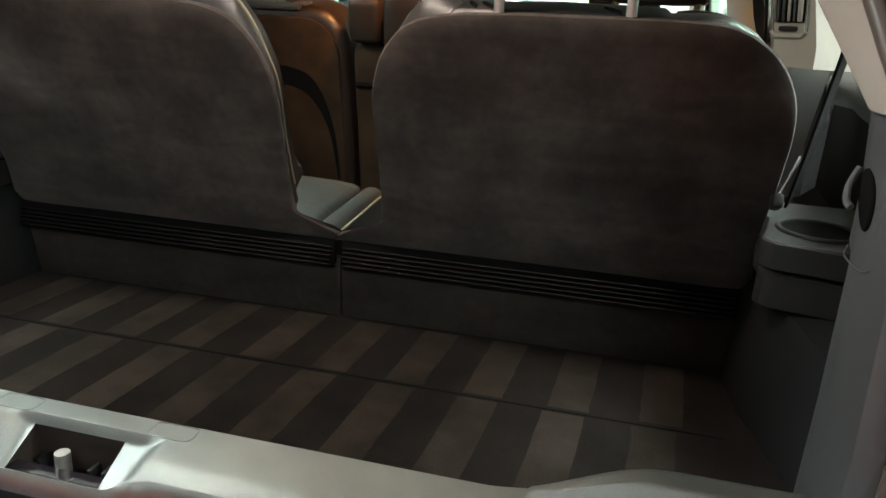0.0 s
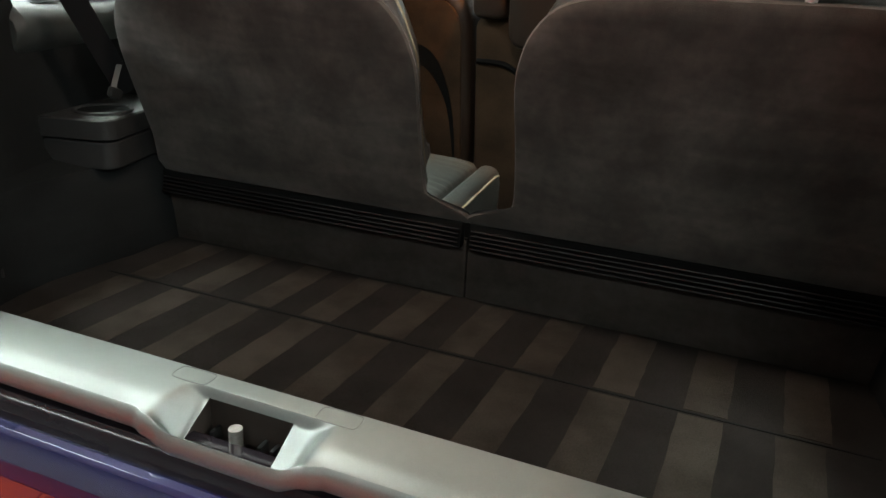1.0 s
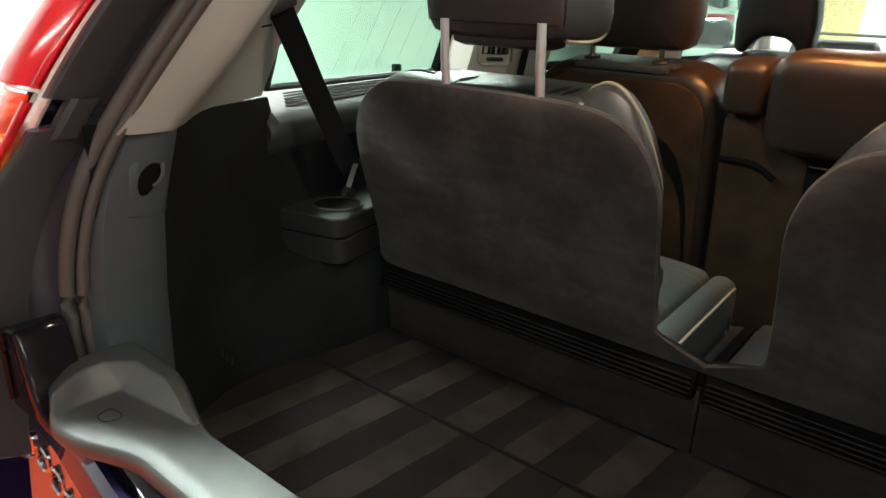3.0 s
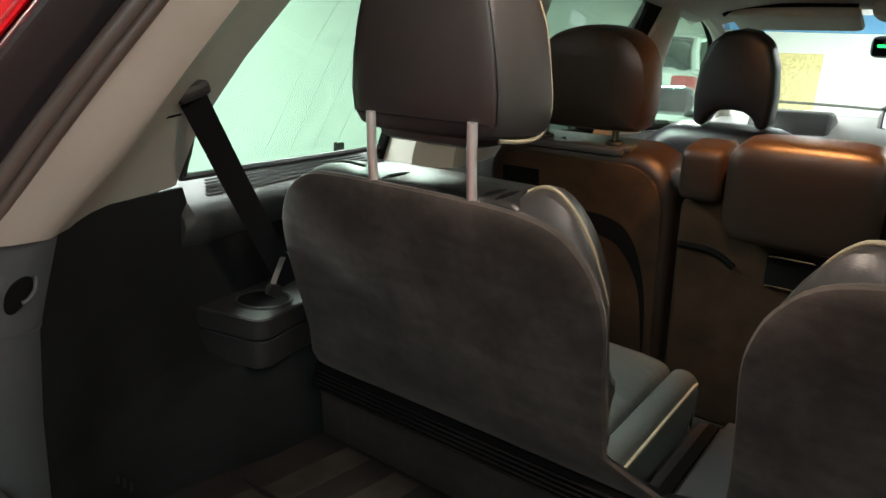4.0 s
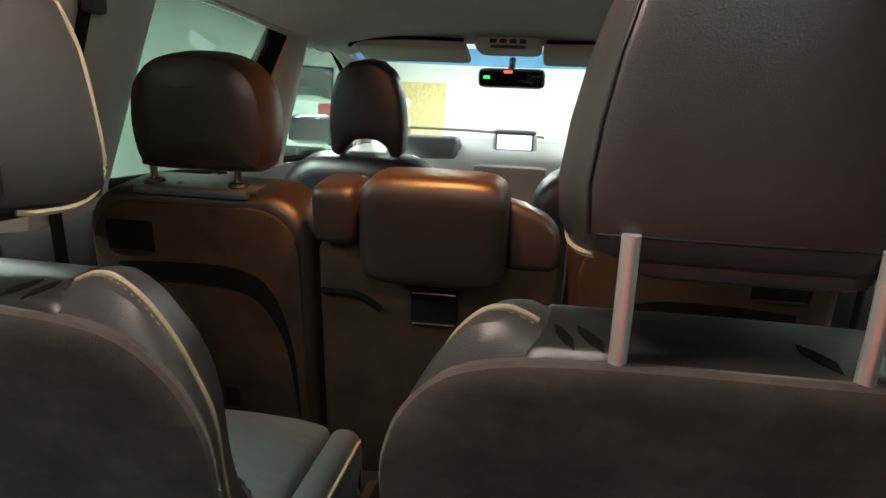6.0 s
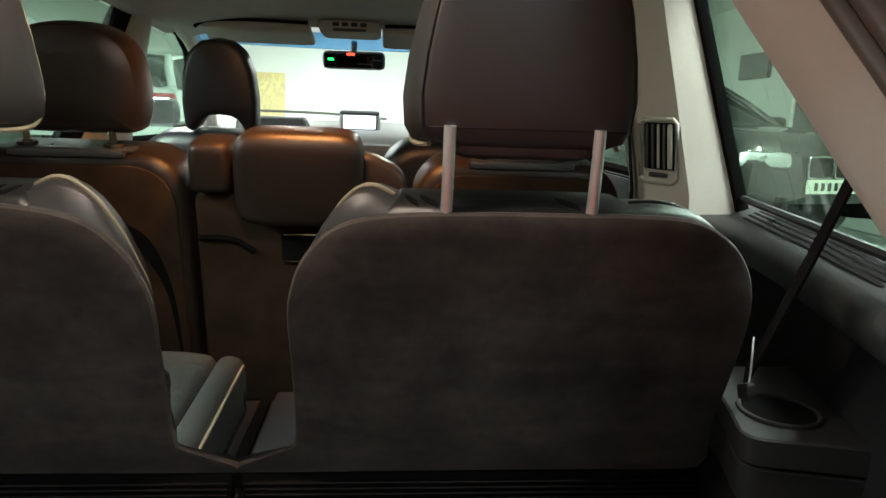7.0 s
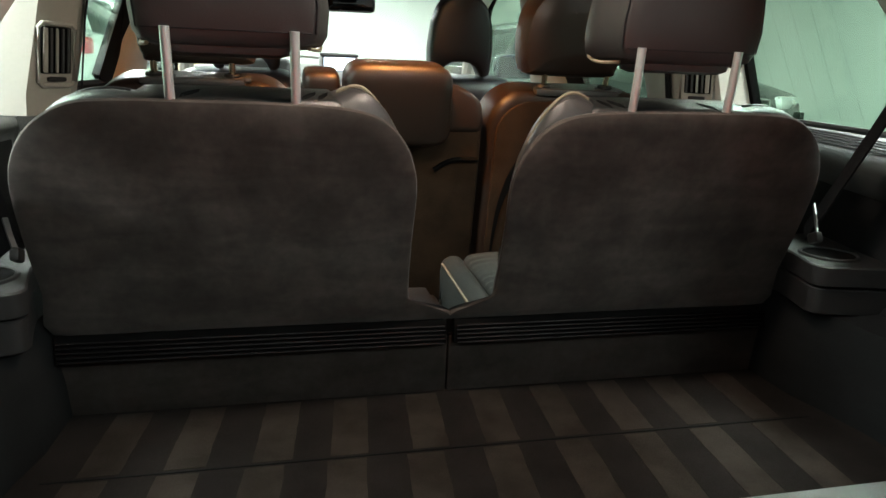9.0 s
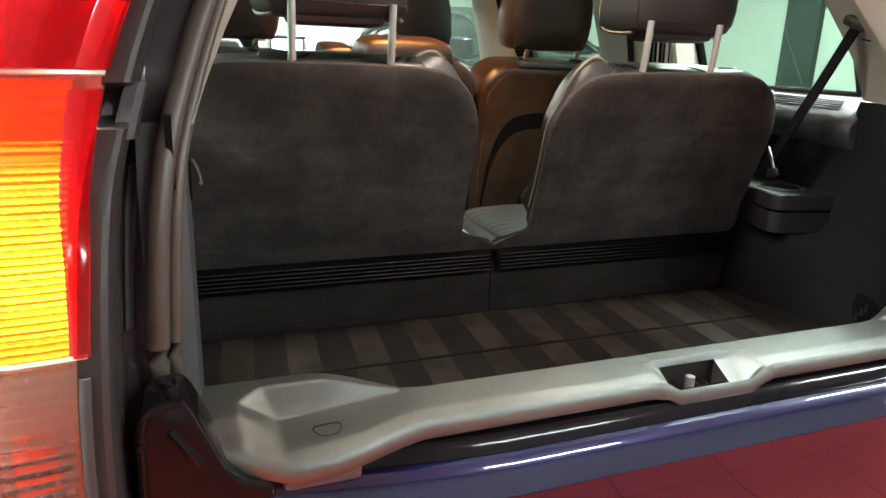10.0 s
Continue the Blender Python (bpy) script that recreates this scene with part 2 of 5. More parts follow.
def brushed(m, amount):
    """Faint level streaks, as a hand leaves on suede."""
    n, link = m.node_tree.nodes, m.node_tree.links.new
    b = n["Principled BSDF"]
    geo, fit, t = n.new("ShaderNodeNewGeometry"), n.new("ShaderNodeMapping"), n.new("ShaderNodeTexNoise")
    fit.inputs["Scale"].default_value = (7.0, 7.0, 30.0)
    t.inputs["Scale"].default_value, t.inputs["Detail"].default_value, t.inputs["Distortion"].default_value = 1.0, 5.0, 0.6
    link(geo.outputs["Position"], fit.inputs[0])
    link(fit.outputs[0], t.inputs["Vector"])
    shade, mix = n.new("ShaderNodeMapRange"), n.new("ShaderNodeMix")
    shade.inputs[1].default_value, shade.inputs[2].default_value = 0.3, 0.7
    shade.inputs[3].default_value, shade.inputs[4].default_value = 1 - amount, 1 + amount
    link(t.outputs["Fac"], shade.inputs[0])
    mix.data_type, mix.blend_type = "RGBA", "MULTIPLY"
    mix.inputs[0].default_value = 1.0
    link(b.inputs["Base Color"].links[0].from_socket, mix.inputs[6])
    link(shade.outputs[0], mix.inputs[7])
    link(mix.outputs[2], b.inputs["Base Color"])


brushed(SUEDE, 0.22)
brushed(KICK, 0.12)
brushed(KICK_FELT, 0.15)
OSB = material("chipboard", (0.78, 0.62, 0.30), 0.7, var=0.35, scale=60, patch=0.2, pscale=20)
WHITE_CAR = material("white_car_paint", (0.75, 0.76, 0.77), 0.2, coat=1.0, var=0.02)
DARK_CAR = material("graphite_car_paint", (0.028, 0.029, 0.029), 0.3, 0.3, coat=1.0, var=0.08)
CAR_GLASS = material("tinted_car_glass", (0.02, 0.03, 0.03), 0.05)
PLATE = material("plate_white", (0.80, 0.84, 0.72), 0.5)
SCREEN = glow("lit_screen", (0.75, 0.82, 0.95), 1.6)
LED_RED = glow("red_led", (1.0, 0.05, 0.02), 6.0)
LED_GREEN = glow("green_led", (0.02, 1.0, 0.15), 3.0)
TUBE_GLOW = glow("tube_glow", (1.0, 0.98, 0.94), 8.0)
LAMP_GLOW = glow("warm_lamp_glow", (1.0, 0.62, 0.30), 4.0)
DASH = material("grey_dashboard", (0.30, 0.30, 0.30), 0.5, var=0.08, scale=80, bump=0.3, bscale=1200)
MIRROR = material("mirror_glass", (0.06, 0.065, 0.065), 0.03, 1.0)
RUST_GREY = material("dull_grey_steel", (0.20, 0.20, 0.20), 0.45, 0.7, var=0.2, scale=150)
DARK_RUST = material("dark_rusty_cavity", (0.016, 0.010, 0.007), 0.7, var=0.4, scale=120)
RUST = material("rusty_steel", (0.055, 0.028, 0.016), 0.6, 0.5, var=0.4, scale=80)


# ---- mesh helpers ----
def finish(bm, smooth=True, angle=35):
    bmesh.ops.recalc_face_normals(bm, faces=bm.faces)
    if smooth:
        for f in bm.faces:
            f.smooth = True
        for e in bm.edges:
            e.smooth = len(e.link_faces) == 2 and e.calc_face_angle(0) < radians(angle)
    return bm


def mesh_of(name, bm, mat):
    me = bpy.data.meshes.new(name)
    bm.to_mesh(me)
    bm.free()
    me.materials.append(mat)
    return me


def part(name, bm, mat, parent=None, label=""):
    ob = new(name, mesh_of(name, finish(bm), mat))
    ob.parent = parent
    if label:
        ob["label"] = label
    return ob


def thing(name, label, category, group="", kind="", at=(0, 0, 0)):
    ob = new(name)
    ob.location = at
    return tagged(ob, label, category, group, kind)


def solid(name, bm, mat, label, category, kind="", group=""):
    return tagged(part(name, bm, mat), label, category, group, kind)


def rbox(c, s, r=0.01, n=3, turn=(0, 0, 0), bulge=0.0, taper=0.0):
    """A box of size s round c with edges rounded by r; bulge swells its faces, taper narrows its top."""
    bm = bmesh.new()
    bmesh.ops.create_cube(bm, size=2)
    bmesh.ops.subdivide_edges(bm, edges=bm.edges, cuts=2 * n + 1, use_grid_fill=True)
    r = min(r, *(v / 2 for v in s))
    h = [v / 2 for v in s]
    k = n + 1
    spots = [math.tan(radians(45 * i / k)) for i in range(k + 1)]
    for v in bm.verts:
        p, core = [], []
        for a in range(3):
            g = v.co[a]
            p.append(g)
            core.append(max(-1, min(1, g * 1.0)))
        q = Vector(p)
        inner = Vector([max(-(h[a] - r), min(h[a] - r, (h[a] - r) * max(-1, min(1, q[a] * (1.0 + 1.0 / k))))) for a in range(3)])
        d = Vector([q[a] if abs(q[a]) > 1 - 1.5 / k else 0 for a in range(3)])
        e = Vector([math.copysign(max(0, abs(q[a]) * (k) - (k - 1)), q[a]) for a in range(3)])
        if e.length < 1e-6:
            e = d
        co = inner + e.normalized() * r
        if bulge:
            for a in range(3):
                o = [b for b in range(3) if b != a]
                w = (1 - min(1, abs(q[o[0]])) ** 2) * (1 - min(1, abs(q[o[1]])) ** 2)
                if abs(q[a]) > 0.99:
                    co[a] += math.copysign(bulge * w, q[a])
        if taper:
            f = 1 - taper * (co.z / s[2] + 0.5)
            co.x *= f
        v.co = co
    bm.transform(pose(*c, *turn))
    return bm


def prism(pts, axis, a, b, bevel=0.0, seg=2):
    """The outline pts drawn in the plane across the axis, pushed from a to b."""
    bm = bmesh.new()

    def place(u, v, w):
        return {"x": (w, u, v), "y": (u, w, v), "z": (u, v, w)}[axis]

    lo, hi = [bm.verts.new(place(u, v, a)) for u, v in pts], [bm.verts.new(place(u, v, b)) for u, v in pts]
    n = len(pts)
    bm.faces.new(lo[::-1])
    bm.faces.new(hi)
    for i in range(n):
        bm.faces.new((lo[i], lo[(i + 1) % n], hi[(i + 1) % n], hi[i]))
    bmesh.ops.recalc_face_normals(bm, faces=bm.faces)
    if bevel:
        bmesh.ops.bevel(bm, geom=[e for e in bm.edges if e.calc_face_angle(0) > 0.5], offset=bevel, segments=seg, profile=0.5, affect="EDGES", clamp_overlap=True)
    return bm


def loft(rows, closed=False, caps=False, thick=0.0):
    """A skin over rows of points; closed joins each row's ends; thick gives it depth."""
    bm = bmesh.new()
    vs = [[bm.verts.new(p) for p in row] for row in rows]
    n = len(rows[0])
    for r0, r1 in zip(vs, vs[1:]):
        for i in range(n if closed else n - 1):
            j = (i + 1) % n
            bm.faces.new((r0[i], r0[j], r1[j], r1[i]))
    if caps:
        bm.faces.new(vs[0][::-1])
        bm.faces.new(vs[-1])
    bmesh.ops.recalc_face_normals(bm, faces=bm.faces)
    if thick:
        bmesh.ops.solidify(bm, geom=bm.faces[:], thickness=thick)
    return bm


def tube(pts, r, n=8, flat=None, caps=True, face=None):
    """A round bar along pts; flat=(w, h) makes it a strap of that section."""
    pts = [Vector(p) for p in pts]
    rows, up = [], Vector((0, 0, 1))
    for i, p in enumerate(pts):
        d = (pts[min(i + 1, len(pts) - 1)] - pts[max(i - 1, 0)]).normalized()
        side = d.cross(up)
        if side.length < 0.05:
            side = d.cross(Vector((0, 1, 0)))
        if face is not None:
            side = d.cross(Vector(face))
        side.normalize()
        nrm = side.cross(d).normalized()
        if flat:
            w, h = flat[0] / 2, flat[1] / 2
            rows.append([p + side * a * w + nrm * b * h for a, b in ((-1, -1), (1, -1), (1, 1), (-1, 1))])
        else:
            rows.append([p + (side * math.cos(2 * math.pi * k / n) + nrm * math.sin(2 * math.pi * k / n)) * r for k in range(n)])
    return loft(rows, closed=True, caps=caps)


def smooth_line(pts, steps=6, loop=False):
    """A Catmull-Rom curve through pts."""
    pts = [Vector(p) for p in pts]
    out, n = [], len(pts)
    for i in range(n if loop else n - 1):
        p = [pts[(i + k) % n] if loop else pts[max(0, min(n - 1, i + k))] for k in (-1, 0, 1, 2)]
        for s in range(steps):
            t = s / steps
            out.append(0.5 * (2 * p[1] + (p[2] - p[0]) * t + (2 * p[0] - 5 * p[1] + 4 * p[2] - p[3]) * t * t + (3 * p[1] - p[0] - 3 * p[2] + p[3]) * t ** 3))
    if not loop:
        out.append(pts[-1])
    return out


def joined(*bms):
    out = bms[0]
    for b in bms[1:]:
        me = bpy.data.meshes.new("join")
        b.to_mesh(me)
        out.from_mesh(me)
        bpy.data.meshes.remove(me)
        b.free()
    return out


def pad(outline, depth, soft=0.16, at=None, caps=True):
    """A stuffed pad: the outline (x, z) swells from its faces to the middle of its depth (y)."""
    outline = [(v.x, v.y) for v in smooth_line([(x, z, 0) for x, z in outline], 4, True)]
    n = len(outline)
    cx, cz = sum(p[0] for p in outline) / n, sum(p[1] for p in outline) / n
    span = min(max(p[0] for p in outline) - min(p[0] for p in outline), max(p[1] for p in outline) - min(p[1] for p in outline)) / 2
    rows = []
    for f, o in ((-0.5, 0.62), (-0.495, 0.34), (-0.46, 0.15), (-0.38, 0.05), (-0.25, 0.01), (0, 0), (0.25, 0.01), (0.38, 0.05), (0.46, 0.15), (0.5, 0.4)):
        row = []
        for x, z in outline:
            d = Vector((x - cx, z - cz))
            k = 1 - o * soft * span / 0.16 / max(d.length, 1e-4) if o < 0.5 else 1 - o * 0.9
            row.append((cx + d.x * k, f * depth, cz + d.y * k))
        rows.append(row)
    bm = loft(rows, closed=True, caps=caps)
    if at is not None:
        bm.transform(at)
    return bm


def pillow(c, s, round_=0.4, flatz=0.4, turn=(0, 0, 0), nu=40, nv=24):
    """A stuffed block of size s round c: the smaller round_ and flatz, the squarer in plan and in height."""
    def pw(v, e):
        return math.copysign(abs(v) ** e, v)
    rows = []
    for j in range(nv + 1):
        b = -math.pi / 2 + math.pi * (0.004 + 0.992 * j / nv)
        rows.append([(s[0] / 2 * pw(math.cos(b), flatz) * pw(math.cos(a), round_), s[1] / 2 * pw(math.cos(b), flatz) * pw(math.sin(a), round_), s[2] / 2 * pw(math.sin(b), flatz)) for a in [2 * math.pi * (i + 0.5) / nu for i in range(nu)]])
    bm = loft(rows, closed=True, caps=True)
    bm.transform(pose(*c, *turn))
    return bm


def cyl(a, b, r, n=16):
    return tube([a, b], r, n)


# ---- the garage ----
ROOM = (-5.6, 6.2, -4.5, 15.2, 3.3)
x0, x1, y0, y1, top = ROOM


def slab(name, c, s, mat, label, category="wall"):
    bm = bmesh.new()
    bmesh.ops.create_cube(bm, size=1, matrix=Matrix.LocRotScale(c, None, s))
    return solid(name, bm, mat, label, category, "structure")


ground = slab("ground", ((x0 + x1) / 2, (y0 + y1) / 2, -0.06), (x1 - x0 + 0.4, y1 - y0 + 0.4, 0.1), material("grey_concrete", (0.26, 0.26, 0.25), 0.7, var=0.2, scale=12, patch=0.15, pscale=1.5), "grey concrete garage floor under plastic tiles", "floor")
slab("wall_left", (x0 - 0.1, (y0 + y1) / 2, top / 2), (0.2, y1 - y0, top), SAGE, "plain pale painted garage wall")
slab("wall_right", (x1 + 0.1, (y0 + y1) / 2, top / 2), (0.2, y1 - y0, top), SAGE, "plain pale painted garage wall with steel door")
slab("wall_front", ((x0 + x1) / 2, y1 + 0.1, top / 2), (x1 - x0, 0.2, top), WHITE, "bright white plastered garage wall")
# Unseen wall, toned grey to darken the tailgate's reflection and cut bounce.
slab("wall_back", ((x0 + x1) / 2, y0 - 0.1, top / 2), (x1 - x0, 0.2, top), GREY_WALL, "unseen rear wall, grey to dim the tailgate's reflection")
slab("ceiling", ((x0 + x1) / 2, (y0 + y1) / 2, top + 0.1), (x1 - x0 + 0.4, y1 - y0 + 0.4, 0.2), SAGE, "pale grey garage ceiling with strip lights", "ceiling")
# Fixtures for the added lamps, wherever the lighting needed one.
for tx, ty, turn, w in TUBES:
    t = thing("strip_light", "added strip light under the ceiling, out of view", "light", "garage strip lights")
    t.matrix_basis = pose(tx, ty, 3.2, 0, 0, turn)
    part("housing", rbox((0, 0, 0.05), (0.14, 1.6, 0.08), 0.015), PLATE, t)
    part("tube", cyl((0, -0.74, -0.02), (0, 0.74, -0.02), 0.016, 10), TUBE_GLOW, t, "glowing white tube")

# ---- car shell ----
UPPER = [(0.508, 0.170, 1.19), (0.468, 0.228, 1.286), (0.42, 0.30, 1.40), (0.37, 0.36, 1.52), (0.33, 0.385, 1.59)]
LAMP_RAKE = [(0.556, 0.030, 0.86), (0.553, 0.045, 0.95), (0.547, 0.080, 1.04), (0.537, 0.118, 1.095)] + UPPER  # edge of the tail lamp
RAKE = [(0.562, 0.070, 0.86), (0.559, 0.069, 0.93), (0.555, 0.078, 0.99), (0.549, 0.094, 1.045), (0.538, 0.119, 1.10)] + UPPER  # inner edge of the opening


def roof_z(y):
    return 1.658 - 0.05 * max(0, (0.9 - y)) ** 2 - 0.024 * max(0, y - 1.4) ** 2


def lerp_table(table, v):
    """The value at v of a table of (place, value) rows."""
    for (a, p), (b, q) in zip(table, table[1:]):
        if v <= b:
            return p + (q - p) * max(0.0, (v - a) / (b - a))
    return table[-1][1]


def glass_x(y):
    """Half the cabin's width at the foot of the side windows."""
    return lerp_table([(0.30, 0.645), (0.424, 0.680), (0.60, 0.728), (0.80, 0.783), (0.995, 0.812), (1.40, 0.838), (2.2, 0.848), (3.6, 0.835)], y)


# headliner
rows = []
for i in range(15):
    y = 0.36 + i * (2.80 - 0.36) / 14
    wide = lerp_table([(0.36, 0.585), (1.0, 0.675), (2.1, 0.69), (2.8, 0.66)], y)
    rows.append([(wide * u, y, roof_z(y) - 0.062 * abs(u) ** 3.2) for u in [k / 8 for k in range(-8, 9)]])
solid("ceiling", loft(rows, thick=0.012), HEADLINER, "greige fabric headliner of the car, slightly bowed", "headliner", "structure")
rows = []
for i in range(15):
    y = 0.30 + i * (2.84 - 0.30) / 14
    rows.append([(lerp_table([(0.3, 0.70), (1.0, 0.775)], y) * u, y, roof_z(y) + 0.045 - 0.10 * abs(u) ** 3.2) for u in [k / 8 for k in range(-8, 9)]])
solid("roof_panel", loft(rows, thick=0.01), PAINT, "dark blue painted roof panel of the car", "roof", "structure")

# cargo floor
floor = solid("floor", rbox((0, 0.325, 0.665), (1.28, 0.61, 0.04), 0.006), CARPET_DARK, "dark carpeted cargo floor with lighter lengthwise stripes", "floor", "structure")
for k in range(-5, 5):
    cx = 0.040 + 0.109 * k
    for ya, yb, o in ((0.10, 0.422, 0.0), (0.434, 0.596, random.uniform(0.002, 0.010))):
        line = [ya + (yb - ya) * i / 12 for i in range(13)]
        l = [(cx + o - 0.026 + 0.09 * (y - 0.42) + random.uniform(-0.0010, 0.0010), y) for y in line]
        r = [(cx + o + 0.026 + 0.09 * (y - 0.42) + random.uniform(-0.0010, 0.0010), y) for y in line]
        part("carpet_stripe", prism(l + r[::-1], "z", 0.683, 0.6856), CARPET_LIGHT, floor, "lighter taupe carpet stripe")
part("floor_seam", rbox((0, 0.428, 0.6846), (1.12, 0.004, 0.003), 0.001, 1), KICK, floor, "dark seam across the floor")

solid("sill_lining", prism([(0.0775, 0.66), (0.083, 0.66), (0.083, 0.800), (0.0775, 0.800)], "x", -0.44, 0.44, 0.002), PLASTIC, "dark plastic lining inside the tailgate sill", "trim", "structure")
# kick panels under the seat backs
for s in (-1, 1):
    k = solid("kick_panel", prism([(0.604, 0.68), (0.640, 0.68), (0.640, 0.785), (0.600, 0.785)], "x", s * 0.0012, s * 0.583, 0.003), KICK_FELT, "charcoal felt panel below the folding seat back", "panel", "structure")

for s in (-1, 1):
    side = "left" if s < 0 else "right"
    # lower trim of the load bay, from the sill post to the wheel arch
    plan = [(0.085, 0.562, 0.560), (0.15, 0.562, 0.558), (0.18, 0.568, 0.560), (0.22, 0.584, 0.576), (0.26, 0.600, 0.602), (0.30, 0.608, 0.628), (0.36, 0.610, 0.653), (0.415, 0.598, 0.676), (0.44, 0.594, 0.686), (0.50, 0.580, 0.700), (0.62, 0.574, 0.726), (0.80, 0.574, 0.762), (1.10, 0.62, 0.79)]
    rows = []
    for z, f in ((0.66, 0.0), (0.74, 0.03), (0.81, 0.10), (0.838, 0.20), (0.848, 0.85), (0.87, 1.0), (0.96, 1.0), (1.040, 1.0), (1.112, 1.0)):
        rows.append([(s * (a + (b - a) * f), y, min(z, 1.045) if y > 0.43 else z) for y, a, b in plan])
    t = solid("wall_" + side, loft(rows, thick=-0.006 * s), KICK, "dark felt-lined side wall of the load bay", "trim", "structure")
    wall_x = [(y, a + 0.03 * (b - a)) for y, a, b in plan]
    # No hollow is cut: the pocket's shade is a near-black raised shape.
    spot = [(0.206, 0.688), (0.204, 0.715), (0.208, 0.738), (0.218, 0.756), (0.236, 0.768), (0.262, 0.774), (0.290, 0.772), (0.294, 0.738), (0.284, 0.715), (0.262, 0.698), (0.236, 0.688)]
    part("wall_pocket", loft([[(s * (lerp_table(wall_x, y) + d), y, z) for y, z in spot] for d in (-0.0035, 0.010)], closed=True, caps=True), GAP, t, "raised black shape with a moulded pocket's shade in its colour")
    for i in range(3):
        part("pocket_rib", rbox((s * (0.5945 + 0.003 * i), 0.258 + 0.010 * i, 0.754 - 0.012 * i), (0.010, 0.005, 0.014), 0.002, 1), INSERT, t)
    # ledge below the quarter window with its grille
    rows = []
    for y, o, d in ((0.408, 0.02, -0.03), (0.412, 0.006, -0.008), (0.425, 0.0, 0.0), (0.55, 0.034, 0.0), (0.75, 0.080, 0.002), (0.95, 0.112, 0.004), (1.15, 0.125, 0.004), (1.6, 0.145, 0.0), (2.6, 0.145, 0.0), (3.5, 0.125, 0.0)):
        rows.append([(s * (x + o), y, z + d) for x, z in ((0.690, 1.010), (0.668, 1.026), (0.655, 1.046), (0.651, 1.062), (0.655, 1.075), (0.668, 1.086), (0.695, 1.099), (0.735, 1.112))])
    ledge = solid("ledge", loft(rows, thick=0.004), LEDGE, "dark plastic ledge below the side windows", "trim", "structure")
    for i, (za, zb) in enumerate(((1.0922, 1.0962), (1.0968, 1.1008), (1.1006, 1.1046), (1.1037, 1.1077), (1.1068, 1.1108))):
        u = 0.0095 * i
        part("louvre", tube([(s * (0.692 + u), 0.470 + 0.006 * i, za + 0.0004), (s * (0.6915 + 0.0566 + u), 0.70, 0.5 * (za + zb) + 0.0004), (s * (0.682 + 0.110 + u), 0.94, zb + 0.0004)], 0, flat=(0.0046, 0.0006), face=(-s * 0.35, 0, 0.93)), GAP, ledge, "dark louvre slot")
    part("window_catch", rbox((s * 0.806, 0.858, 1.128), (0.012, 0.022, 0.030), 0.003, 2), INSERT, ledge, "small black window catch")
    # rear post, plastic, with its bag hook
    rows = []
    for z, dy in ((0.62, 0.035), (0.90, 0.034), (1.0, 0.045), (1.05, 0.060), (1.102, 0.086)):
        k2 = max(0, z - 0.98) * 0.22
        rows.append([(s * x, y + dy * k, z) for x, y, k in ((0.585, 0.035, 1), (0.562, 0.036, 1), (0.549, 0.046, 1), (0.545, 0.09, 0.9), (0.547, 0.142 + k2, 0.15), (0.554, 0.156 + k2, 0.1), (0.566, 0.160 + k2, 0.1), (0.600, 0.165 + k2, 0.1))])
    post = solid("rear_post", loft(rows, thick=0.003), POST, "charcoal plastic post beside the tailgate opening", "trim", "structure")
    board = [(0.120, 1.012), (0.128, 1.008), (0.158, 1.008), (0.164, 1.014), (0.168, 1.066), (0.164, 1.072), (0.130, 1.068), (0.124, 1.062)]
    part("hook_panel", prism(board, "x", s * 0.5435, s * 0.552, 0.0015, 2), POST, post, "shallow square hook panel")
    # The hook pocket's dark inside is painted as a black drop standing proud.
    drop = [(0.0125 * math.cos(a) * (1.0 + 0.2 * math.sin(a)), 0.019 * math.sin(a)) for a in [2 * math.pi * k / 20 for k in range(20)]]
    part("hook_pocket", prism([(0.146 + u + 0.45 * v, 1.046 + v) for u, v in drop], "x", s * 0.5405, s * 0.548, 0.001, 1), GAP, post, "raised black shape painting the shade of a hook pocket")
    part("bag_hook", tube(smooth_line([(s * 0.5395, 0.163, 1.064), (s * 0.5345, 0.160, 1.052), (s * 0.5325, 0.152, 1.043), (s * 0.5340, 0.146, 1.040)], 4), 0.0024), POST, post, "curved plastic bag hook")
    part("pocket_lip", tube(smooth_line([(s * 0.5455, 0.116, 1.010), (s * 0.5415, 0.124, 1.004), (s * 0.5415, 0.158, 1.004), (s * 0.546, 0.168, 1.010)], 4), 0.0006), POST, post)
    # D-pillar trim: a rear-facing strip, a fold, and a splay out to the quarter window
    levels = [((0.541, 0.116, 1.101), (0.543, 0.175, 1.103), (0.622, 0.278, 1.110), (0.677, 0.405, 1.117)), ((0.513, 0.178, 1.19), (0.500, 0.235, 1.19), (0.608, 0.345, 1.20), (0.661, 0.434, 1.20)),
              ((0.474, 0.238, 1.288), (0.447, 0.287, 1.292), (0.585, 0.405, 1.295), (0.651, 0.508, 1.30)), ((0.42, 0.30, 1.40), (0.395, 0.35, 1.40), (0.565, 0.490, 1.40), (0.645, 0.600, 1.40)), ((0.36, 0.385, 1.56), (0.335, 0.43, 1.565), (0.52, 0.62, 1.58), (0.615, 0.76, 1.575))]
    rows = []
    for a, b, c, d in levels:
        a, b, c, d = (Vector(q) for q in (a, b, c, d))
        row = [a + Vector((0.003, 0.0, 0)), a, a.lerp(b, 0.5), a.lerp(b, 0.85) , b + Vector((0.003, 0.004, 0)), b.lerp(c, 0.2), b.lerp(c, 0.6), c, c.lerp(d, 0.5), d, d + Vector((0.02, 0.006, 0))]
        rows.append([(s * q.x, q.y, q.z) for q in row])
    trim = solid("pillar_trim", loft(rows, thick=0.005), BEIGE, "beige plastic trim of the rear roof pillar", "trim", "structure")
